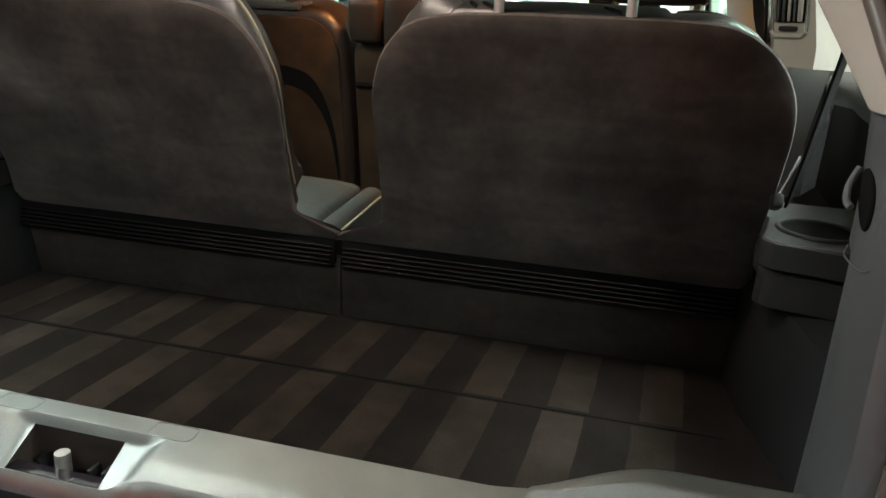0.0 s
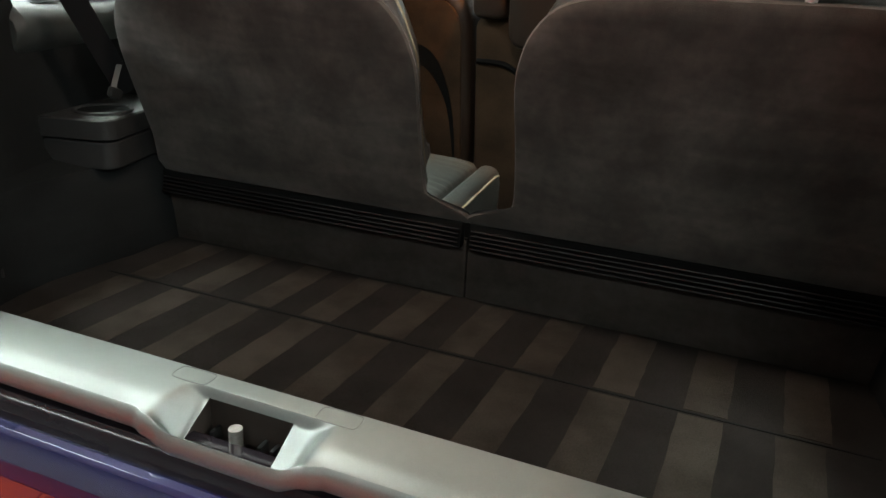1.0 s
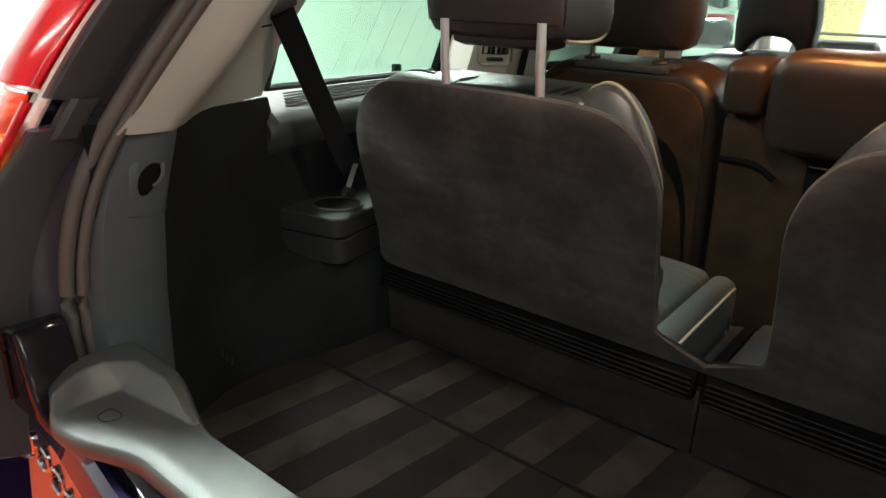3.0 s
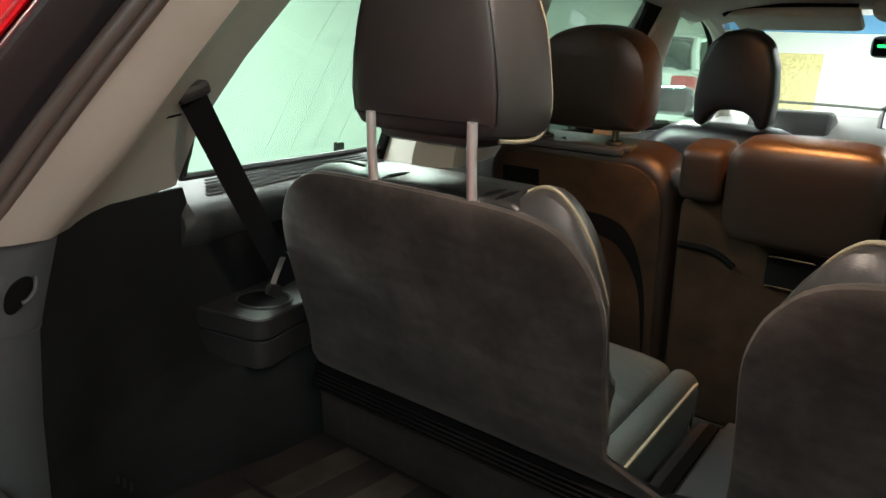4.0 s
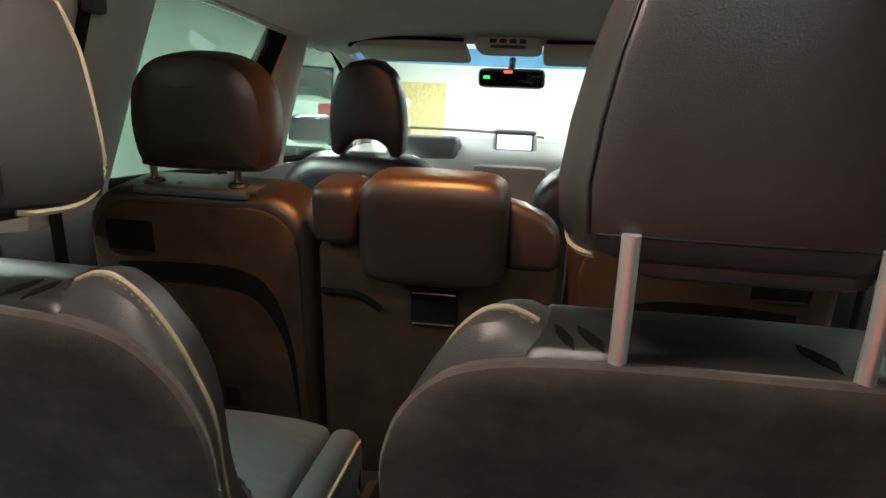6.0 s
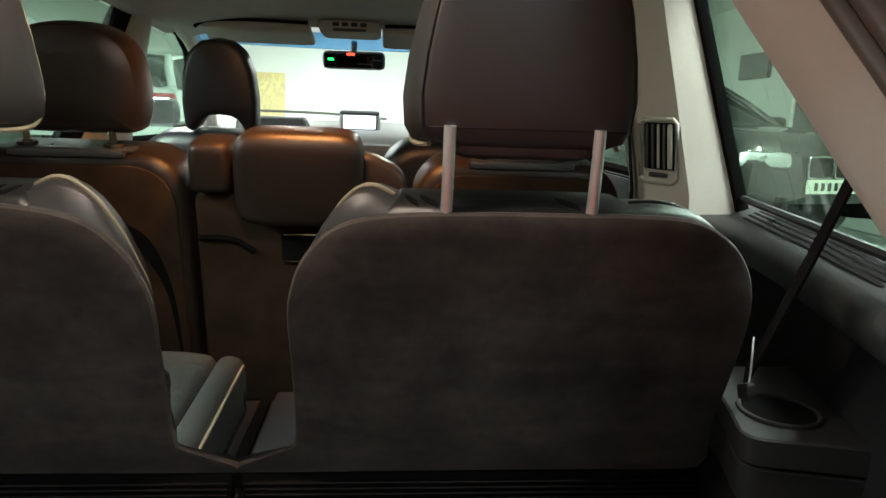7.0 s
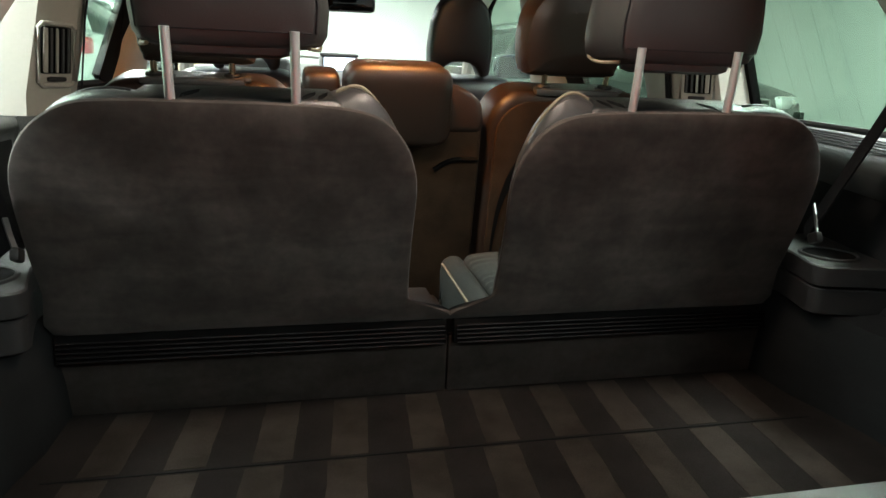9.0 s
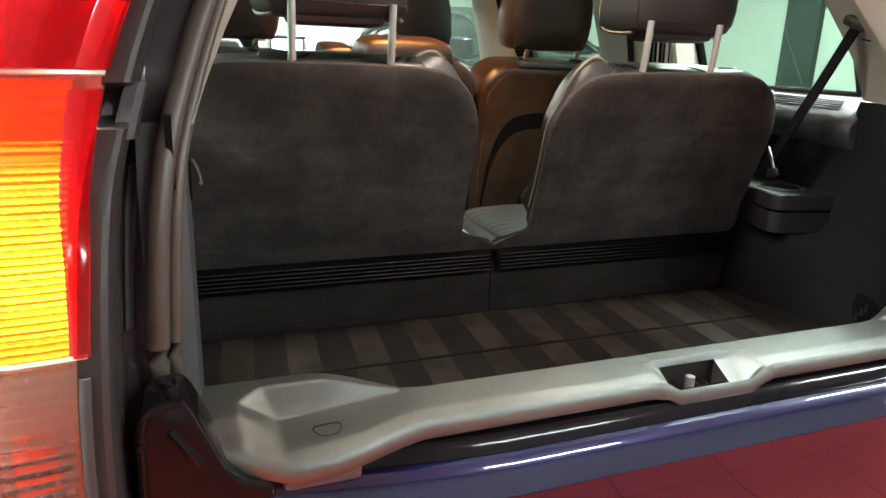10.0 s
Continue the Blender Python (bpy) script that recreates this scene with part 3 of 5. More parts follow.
    part("trim_joint", tube(smooth_line([(s * 0.552, 0.262, 1.205), (s * 0.570, 0.318, 1.216), (s * 0.590, 0.368, 1.222)], 4), 0.0014, 6), GAP, trim)
    # rubber seals round the opening
    for k, (o, r) in enumerate(((0.0045, 0.0065), (0.0175, 0.0095))):
        line = smooth_line([(s * (x + o), y - 0.004 - 0.012 * k, z) for x, y, z in [(0.564, 0.076, 0.80)] + RAKE], 5)
        solid("weather_seal", tube(line, r, 16), RUBBER, "black rubber weather seal round the tailgate opening", "seal", "structure")
    # painted jamb and lamp surround
    rows = []
    inner, outer_ = smooth_line([(0.564, 0.076, 0.70)] + RAKE, 5), smooth_line([(0.556, 0.028, 0.70)] + LAMP_RAKE, 12)
    def jamb_point(p, a, b):
        q = min(outer_, key=lambda o: abs(o.z - p.z))
        return (s * (p.x + (q.x - p.x) * min(1.0, a / 0.05) + a), p.y + (q.y - p.y) * min(1.0, max(0.0, (a - 0.012) / 0.036)) + b, p.z)
    for p in inner:
        deep = min(1.0, max(0.0, (1.14 - p.z) / 0.06))
        rows.append([jamb_point(p, a, b * deep if b > 0.004 else b) for a, b in ((0.012, 0.004), (0.022, 0.012), (0.030, 0.022), (0.040, 0.032), (0.050, 0.034), (0.053, 0.0), (0.060, -0.036), (0.075, -0.040), (0.16, 0.0))])
    solid("door_jamb", loft(rows, thick=0.004), JAMB, "dark painted jamb of the tailgate opening", "trim", "structure")
    for za, zb, o in ((0.70, 1.116, 0.0), (1.124, 1.50, 0.004)):
        line = [p for p in smooth_line([(0.556, 0.028, 0.69)] + LAMP_RAKE, 24) if za < p[2] < zb]
        rows = []
        for k, (x, y, z) in enumerate(line):
            e = min(1.0, 0.25 + 0.25 * min(k, len(line) - 1 - k))
            rows.append([(s * (x + a + o), y + b * e if e < 1 else y + b, z) for a, b in ((0.0500, -0.015), (0.0505, -0.040), (0.0515, -0.070), (0.0535, -0.0765), (0.0580, -0.080), (0.0630, -0.080), (0.0740, -0.078), (0.0760, -0.055))])
        solid("gutter_cover", loft(rows, thick=0.003), GUTTER, "ridged black plastic cover along the jamb", "trim", "structure")
    line = [p for p in smooth_line([(0.556, 0.028, 0.69)] + LAMP_RAKE, 10) if 1.09 < p[2] < 1.15]
    solid("cover_joint", loft([[(s * (x + a), y + b, z) for a, b in ((0.0440, -0.030), (0.0460, -0.052), (0.0520, -0.058), (0.0620, -0.060))] for x, y, z in line], thick=0.002), GUTTER, "small dark flange between the jamb covers", "trim", "structure")
    solid("jamb_moulding", loft([[jamb_point(p, a, b) for a, b in ((0.0420, 0.032), (0.0430, 0.028), (0.0460, 0.026), (0.0490, 0.028))] for p in inner if 0.925 < p.z < 1.075], thick=0.002), JAMB_GREY, "smooth grey moulding on the jamb", "trim", "structure")
    # gas strut of the hatch
    strut = thing("gas_strut", "black gas strut holding the hatch open", "strut", "hatch struts")
    part("ball_joint", rbox((s * 0.585, 0.150, 1.235), (0.022, 0.022, 0.03), 0.008), RUBBER, strut)
    part("strut_body", cyl((s * 0.585, 0.150, 1.24), (s * 0.56, -0.10, 1.62), 0.010, 10), PLASTIC, strut)
    part("strut_rod", cyl((s * 0.56, -0.10, 1.62), (s * 0.53, -0.33, 1.95), 0.005, 10), CHROME, strut, "thin steel rod")
    # side windows: quarter, rear door, front door
    def edge(y, z):
        return (s * (glass_x(y) - 0.26 * (z - 1.128)), y, z)
    panes = (((1.125, 0.424, 0.995), (1.19, 0.432, 1.003), (1.313, 0.518, 1.022), (1.385, 0.580, 1.034), (1.43, 0.640, 1.040), (1.56, 0.800, 1.056)),
             ((1.12, 1.46, 2.14), (1.35, 1.485, 2.16), (1.59, 1.525, 2.25)),
             ((1.12, 2.56, 3.52), (1.36, 2.53, 3.24), (1.50, 2.49, 3.04), (1.56, 2.475, 2.88), (1.595, 2.465, 2.66)))
    for n_, levels in enumerate(panes):
        w = thing("window_%d" % (n_ + (1 if s < 0 else 4)), "green-tinted side window glass of the car", "window", kind="structure")
        pn = part("pane", loft([[edge(a + (b - a) * k / 5, z) for k in range(6)] for z, a, b in levels], thick=0.004), GLASS, w)
        pn.visible_shadow = False
        rim = [Vector(edge(a, z)) for z, a, b in levels] + [Vector(edge(b, z)) for z, a, b in reversed(levels)]
        pts = []
        for a, b in zip(rim, rim[1:] + rim[:1]):
            pts += [a.lerp(b, f) for f in (0.04, 0.5, 0.96)]
        part("rubber_edge", tube(smooth_line(pts, 3, True) + [pts[0]], 0.006 if n_ == 0 else 0.014, 6), GAP if n_ else PLASTIC, w, "black rubber edge")
        if n_ == 1:
            part("door_frame_band", tube([edge(2.06, 1.12), edge(2.25, 1.47), edge(2.315, 1.60)], 0, flat=(0.115, 0.022), face=(1, 0, 0)), GAP, w, "black band of the door frame")
        if n_ == 0:
            for i in range(5):
                part("heater_wire", tube([edge(0.60 + 0.075 * i, 1.135), edge(0.70 + 0.07 * i, 1.34), edge(0.80 + 0.06 * i, 1.48)], 0.0003, 4), WIRE, w, "fine dark wire")
    # pillars between the windows: a broad one with a vent, and a slim one
    broad = lambda z: [(glass_x(1.0) + 0.004, panes[0][0][2] + 0.10 * (z - 1.125) + 0.004), (0.790, 0.992), (0.745, 0.982), (0.708, 0.978), (0.690, 1.005), (0.669, 1.036), (0.656, 1.055), (0.660, 1.10), (0.690, 1.22), (0.735, 1.36), (0.780, 1.44), (glass_x(1.46) + 0.004, 1.462)]
    slim = lambda z: [(0.846, 2.14), (0.818, 2.17), (0.795, 2.25), (0.780, 2.38), (0.790, 2.48), (0.812, 2.53), (0.846, 2.56)]
    for n_, plan in enumerate((broad, slim)):
        rows = []
        for z in (1.095, 1.13, 1.20, 1.26, 1.33, 1.40, 1.50, 1.605):
            slope = (0.14 if n_ == 0 else (0.46 if z > 1.3 else 0.2)) * (z - 1.13)
            rows.append([(s * (x - 0.26 * max(0.0, z - 1.128) * min(1.0, 0.55 + 0.45 * (x - 0.65) / 0.16) ), y + (slope if n_ == 0 else slope * (2.56 - y) / 0.42 - 0.20 * (z - 1.13) * (y - 2.14) / 0.42), z) for x, y in plan(z)])
        p = solid("pillar_trim", loft(rows, thick=0.003), BEIGE, "beige trim of the pillar between the side windows", "trim", "structure")
        if n_ == 0:
            base = pose(s * 0.6675, 1.027, 1.204, 0, -s * 9, s * 34)
            def onto(bm):
                bm.transform(base)
                return bm
            seal = [[(s * (x - 0.26 * (z - 1.128)), y + 0.14 * (z - 1.13), z) for x, y in ((0.816, 0.986), (0.806, 0.984), (0.798, 0.986), (0.795, 0.998))] for z in (1.10, 1.25, 1.40, 1.57)]
            part("window_seal", loft(seal, thick=0.002), GAP, p, "black rubber window seal")
            rim = [(0, u * 0.038 if abs(u) == 1 else u * 0.038, v * 0.056) for u, v in ((-1, -0.86), (-0.8, -1), (0.8, -1), (1, -0.86), (1, 0.86), (0.8, 1), (-0.8, 1), (-1, 0.86), (-1, -0.86))]
            part("vent_frame", onto(tube([(-s * 0.006 + x, y, z) for x, y, z in rim], 0.0042, 8)), BEIGE, p, "beige vent frame")
            part("vent_mouth", onto(rbox((-s * 0.004, 0, 0.008), (0.004, 0.062, 0.084), 0.0015, 1)), GAP, p, "dark vent mouth")
            for i in range(5):
                part("vent_slat", onto(rbox((-s * 0.0065, -0.024 + i * 0.012, 0.008), (0.006, 0.0046 if i else 0.009, 0.080), 0.0018, 1)), BEIGE if i in (0, 2) else PLASTIC_GREY, p)
            part("vent_dial", onto(rbox((-s * 0.0065, 0, -0.044), (0.006, 0.040, 0.009), 0.003, 1)), PLASTIC, p, "black thumb wheel")
    # upper rail over the windows
    rows = []
    for y in (0.42, 0.6, 0.8, 1.05, 1.3, 1.8, 2.3, 2.7):
        w = lerp_table([(0.36, 0.585), (1.0, 0.675), (2.1, 0.69), (2.8, 0.66)], y)
        out = glass_x(y) - 0.26 * (roof_z(y) - 0.075 - 1.128)
        rows.append([(s * x, y, roof_z(y) + z) for x, z in ((w - 0.01, -0.058), (w + 0.012, -0.068), (0.6 * w + 0.4 * out, -0.076), (0.2 * w + 0.8 * out, -0.078), (out + 0.01, -0.062), (out + 0.02, 0.0))])
    solid("roof_rail_trim", loft(rows, thick=0.003), BEIGE, "beige trim over the side windows", "trim", "structure")
    # door cards and outer skin below the windows
    rows = [[(s * x, y, z) for x, z in ((0.79, 1.11), (0.77, 0.95), (0.78, 0.55), (0.80, 0.35))] for y in (1.12, 1.6, 2.2, 2.8, 3.4)]
    solid("door_card", loft(rows, thick=0.01), PLASTIC_GREY, "dark plastic inner side of the car doors", "trim", "structure")
    rows = [[(s * (x + lerp_table([(0.0, 0.0), (0.9, 0.085), (4.4, 0.07)], y)), y, z) for x, z in ((0.75, 1.105), (0.80, 0.98), (0.86, 0.80), (0.87, 0.60), (0.84, 0.35))] for y in (0.0, 0.2, 0.4, 0.7, 1.0, 2.0, 3.0, 4.0, 4.4, 5.0)]
    solid("body_side", loft(rows, thick=0.008), PAINT, "dark blue painted flank of the car", "car body", "structure")
    # A-pillar
    solid("pillar_trim", tube(smooth_line([(s * 0.655, 2.62, 1.592), (s * 0.690, 3.00, 1.525), (s * 0.735, 3.30, 1.37), (s * 0.80, 3.66, 1.14)], 4), 0.040, 10), BEIGE, "beige trim of the windscreen pillar", "trim", "structure")
solid("car_floor", rbox((0, 2.1, 0.45), (1.5, 3.5, 0.04), 0.01), CARPET_DARK, "dark carpeted floor of the passenger cabin", "floor", "structure")
solid("roof_header", rbox((0, 0.350, 1.598), (0.80, 0.06, 0.05), 0.02), BEIGE, "beige trim along the rear roof edge", "trim", "structure")

# bonnet and nose close the car in front
rows = [[(x * (1 - 0.10 * f), 3.80 + 1.10 * f - 0.10 * (x / 0.8) ** 2 * f, 1.185 - 0.20 * f - 0.06 * f * f - 0.05 * (x / 0.8) ** 2) for x in [-0.8 + 1.6 * k / 12 for k in range(13)]] for f in [i / 8 for i in range(9)]]
solid("bonnet", loft(rows, thick=0.01), PAINT, "dark blue painted bonnet of the car", "car body", "structure")
rows = [[(x, 4.94 - 0.16 * (x / 0.8) ** 2 + d, z) for x in [-0.84 + 1.68 * k / 12 for k in range(13)]] for d, z in ((-0.03, 0.93), (0.04, 0.80), (0.06, 0.60), (0.05, 0.42), (0.0, 0.34))]
solid("front_bumper", loft(rows, thick=0.01), PAINT, "dark blue nose and front bumper of the car", "bumper", "structure")

# windscreen
ws = thing("windscreen", "clear windscreen with a blue shade band", "window", kind="structure")
def screen_row(f, w):
    return [(u * (0.640 + 0.13 * f) * w, 2.74 + 1.02 * f + 0.12 * (1 - u * u), 1.585 - 0.40 * f) for u in [k / 6 for k in range(-6, 7)]]
for nm, a, b, mt in (("shade_band", 0.0, 0.13, GLASS_BAND), ("pane", 0.13, 1.0, GLASS_FRONT)):
    p = part(nm, loft([screen_row(a + (b - a) * i / 4, 1) for i in range(5)], thick=0.004), mt, ws)
    p.visible_shadow = False
part("wiper", tube(smooth_line([(-0.62, 3.74, 1.250), (-0.2, 3.85, 1.246), (0.16, 3.86, 1.226)], 4), 0.008, 6), RUBBER, ws, "black wiper blade")

# ---- lower tailgate ----
gate = thing("tailgate", "closed lower tailgate with grey plastic top and dark blue paint", "tailgate")


def ease(v):
    v = max(0.0, min(1.0, v))
    return v * v * (3 - 2 * v)


def ramp(v):
    """A straight ramp from 0 to 1 with briefly rounded ends."""
    v, r = max(0.0, min(1.0, v)), 0.18
    if v < r:
        v = v * v / (2 * r) + r / 2 * (v / r)
    elif v > 1 - r:
        u = 1 - v
        v = 1 - (u * u / (2 * r) + r / 2 * (u / r))
    return v


def outer(ax):
    """The rear edge of the plastic cover at a distance ax from the middle."""
    return 0.008 - 0.027 * ease((ax - 0.335) / 0.115) + 0.022 * ease((ax - 0.465) / 0.075)


def inner_edge(ax):
    """The edge of the cover over the load floor."""
    return 0.0755 + 0.031 * ease((ax - 0.315) / 0.14)


def cover_z(ax, y):
    """The cover's top: a level strip that rises to its ends, with a scooped grip open to the rear."""
    z = 0.831 + 0.018 * ease((ax - 0.33) / 0.11) - 0.003 * (1 - ease((y - outer(ax)) / 0.02)) - 0.017 * ease((0.040 - y) / 0.055) * ease((ax - 0.44) / 0.07)
    run = max(0.0, min(1.0, (ax - 0.352) / 0.12))
    rim = 0.0715 + 0.0125 * ease((ax - 0.36) / 0.075)
    foot = 0.0705 - 0.0135 * run
    back = ramp((rim - y) / max(0.004, rim - foot)) if ax > 0.352 else 1.0
    side = ramp((0.515 - 0.9 * max(0.0, y - 0.058) - ax) / 0.036)
    floor_z = 0.831 - 0.005 * run - 0.003 * (1 - ease((y - outer(ax)) / 0.02))
    return z + min(back, side) * (floor_z - z) * ease((ax - 0.33) / 0.02)


def dip_z(x, y):
    """The cover with the latch recess in its middle, sunk towards the rear."""
    z = cover_z(abs(x), y)
    dip = ease((0.074 - abs(x - 0.009)) / 0.026) * ease((0.053 - y) / 0.005)
    low = 0.802 + 0.020 * max(0.0, y - 0.012) / 0.037 + 0.016 * ease((0.012 - y) / 0.010)
    return z + dip * (low - z)


for s in (-1, 1):
    rows = []
    for i in range(190):
        ax = 0.553 * i / 189
        o, e = outer(ax) - 0.005 * ease((0.088 - abs(s * ax - 0.009)) / 0.015), inner_edge(ax)
        lip = dip_z(s * ax, o)
        row = [(s * ax, e + 0.0005, 0.79), (s * ax, e, cover_z(ax, e) - 0.006)]
        for k in range(57):
            y = e - 0.003 + (o - e + 0.003) * k / 56
            row.append((s * ax, y, dip_z(s * ax, y) - (0.001 if k in (0, 56) else 0)))
        row += [(s * ax, o - 0.0025, lip - 0.005), (s * ax, o - 0.004, lip - 0.014), (s * ax, o - 0.003, lip - 0.018), (s * ax, o + 0.012, lip - 0.020)]
        rows.append([(s * min(abs(px), 0.534 + 0.18 * max(0, py)), py, pz) for px, py, pz in row])
    end = rows[-1]
    rows.append([(x + s * 0.003, y, z - 0.006) for x, y, z in end])
    rows.append([(x + s * 0.006, y, max(0.795, z - 0.03)) for x, y, z in end])
    cover = loft(rows)
    inside = [f for f in cover.faces if -0.037 < f.calc_center_median().x < 0.044 and 0.013 < f.calc_center_median().y < 0.0485 and f.calc_center_median().z > 0.790]
    bmesh.ops.delete(cover, geom=inside, context="FACES")
    part("top_cover", cover, PLASTIC_SILL, gate, "silver-grey grained plastic cover with a grip pocket")
# latch recess in the middle
rim = [0.0095 + 0.0430 * k / 7 for k in range(8)]
rim = [(-0.0405, y) for y in reversed(rim)] + [(0.0475, y) for y in rim]
box = loft([[(x, y, dip_z(0.009, y) - 0.003 if k == 0 else 0.745) for x, y in rim] for k in (0, 1)], closed=True)
box.verts.ensure_lookup_table()
box.faces.new([box.verts[16 + i] for i in range(16)])
hole = part("latch_hole", box, DARK_RUST, gate, "dark rust-stained latch opening")
part("striker", tube([(-0.002, 0.034, 0.745), (-0.002, 0.034, 0.780), (-0.002, 0.035, 0.813)], 0.0058, 14), WORN, hole, "worn steel latch striker")
part("striker_collar", cyl((-0.002, 0.030, 0.762), (-0.002, 0.030, 0.768), 0.0085, 16), RUST, hole, "rust-stained collar")
part("latch_floor", rbox((0.012, 0.028, 0.768), (0.062, 0.030, 0.008), 0.002, 1), RUST, hole, "rust-stained metal")
for x in (-0.030, 0.017, 0.029):
    part("latch_plate", rbox((x, 0.044, 0.775), (0.004, 0.012, 0.046), 0.001, 1), INSERT, hole)
part("latch_claw", rbox((0.026, 0.037, 0.776), (0.010, 0.014, 0.024), 0.004, 2), RUST_GREY, hole, "dull steel latch claw")
for s in (-1, 1):
    part("cap_joint", tube(smooth_line([(0.008 + s * (0.0705 + u), 0.061 + v, 0.8311) for u, v in ((-0.018, -0.006), (-0.018, 0.006), (-0.012, 0.009), (0.012, 0.009), (0.018, 0.006), (0.018, -0.006), (0.012, -0.009), (-0.012, -0.009), (-0.018, -0.006))], 3), 0.0003, 5), PLASTIC_GREY, gate, "fine joint of a rounded cap")
    part("screw_cap", tube(smooth_line([(s * x, y, cover_z(x, y) + 0.0002) for x, y in ((0.448, 0.020), (0.443, 0.013), (0.431, 0.013), (0.425, 0.018), (0.425, 0.031), (0.448, 0.031), (0.448, 0.020))], 4), 0.0005, 5), GAP, gate, "fine joint of a square cap")
    corner = [(0.597, 0.790), (0.595, 0.870), (0.590, 0.890), (0.578, 0.897), (0.560, 0.898), (0.553, 0.888), (0.540, 0.856), (0.529, 0.829), (0.515, 0.815), (0.490, 0.806), (0.490, 0.790)]
    step = part("jamb_step", prism([(s * x, z) for x, z in corner], "y", -0.016, 0.040, 0.005, 3), STEP, gate, "glossy black painted corner")
    part("step_rim", tube(smooth_line([(s * 0.594, -0.016, 0.80), (s * 0.593, -0.017, 0.86), (s * 0.589, -0.017, 0.886), (s * 0.577, -0.016, 0.894), (s * 0.560, -0.014, 0.895)], 5), 0.0036, 8), STEP, step)
    part("step_rib", tube([(s * 0.571, -0.015, 0.872), (s * 0.549, -0.016, 0.838)], 0.0042, 8), STEP, step)
    part("rubber_stop", rbox((s * 0.448, -0.011, 0.802), (0.070, 0.012, 0.014), 0.004, 2), JAMB_GREY, gate, "pale rubber stop under the cover")
# dark ledge, painted roll and skin
roll = [(-0.009, 0.781), (-0.011, 0.787), (-0.015, 0.7895), (-0.020, 0.789), (-0.025, 0.784), (-0.029, 0.776), (-0.0325, 0.767), (-0.036, 0.757)]
low = [(-0.036, 0.757), (-0.0375, 0.70), (-0.043, 0.62), (-0.045, 0.52), (-0.040, 0.45)]
def bow(x):
    """How far the tailgate's skin falls back towards its corners."""
    return 0.037 * ease((abs(x) - 0.25) / 0.36)


def bowed(prof):
    rows = []
    for i in range(25):
        x = -0.625 + 1.25 * i / 24
        rows.append([(x, y + bow(x), z) for y, z in prof])
    return rows
part("ledge", loft(bowed([(0.03, 0.800), (0.014, 0.801), (0.006, 0.801), (0.001, 0.797), (-0.003, 0.789), (-0.006, 0.783), (-0.010, 0.781)]), thick=-0.002), STEP, gate, "glossy black ledge under the cover")
part("painted_roll", loft(bowed(roll), thick=-0.002), PAINT, gate, "dark blue painted upper edge")
LETTERS = [(-0.473, 0.713), (-0.516, 0.719), (-0.566, 0.724), (-0.612, 0.728)]
part("skin", loft(bowed(low), thick=-0.002), PAINT, gate, "dark blue glossy outer skin")
for x, z in LETTERS:
    ring = [(x + 0.017 * math.cos(a) / max(abs(math.cos(a)), abs(math.sin(a))) ** 0.6, -0.0405 + bow(x), z + 0.016 * math.sin(a)) for a in [math.pi * k / 10 for k in range(21)]]
    part("badge_letter", tube(ring, 0.0032, 6), CHROME, gate, "chrome badge shape")
bumper = solid("bumper", loft([[(x, y + 0.07 * (abs(x) / 0.8) ** 3, z) for y, z in ((-0.04, 0.46), (-0.12, 0.45), (-0.15, 0.42), (-0.15, 0.30), (-0.10, 0.24))] for x in [-0.86 + 1.72 * i / 20 for i in range(21)]], thick=0.006), PAINT, "dark blue rear bumper of the car", "bumper", "structure")

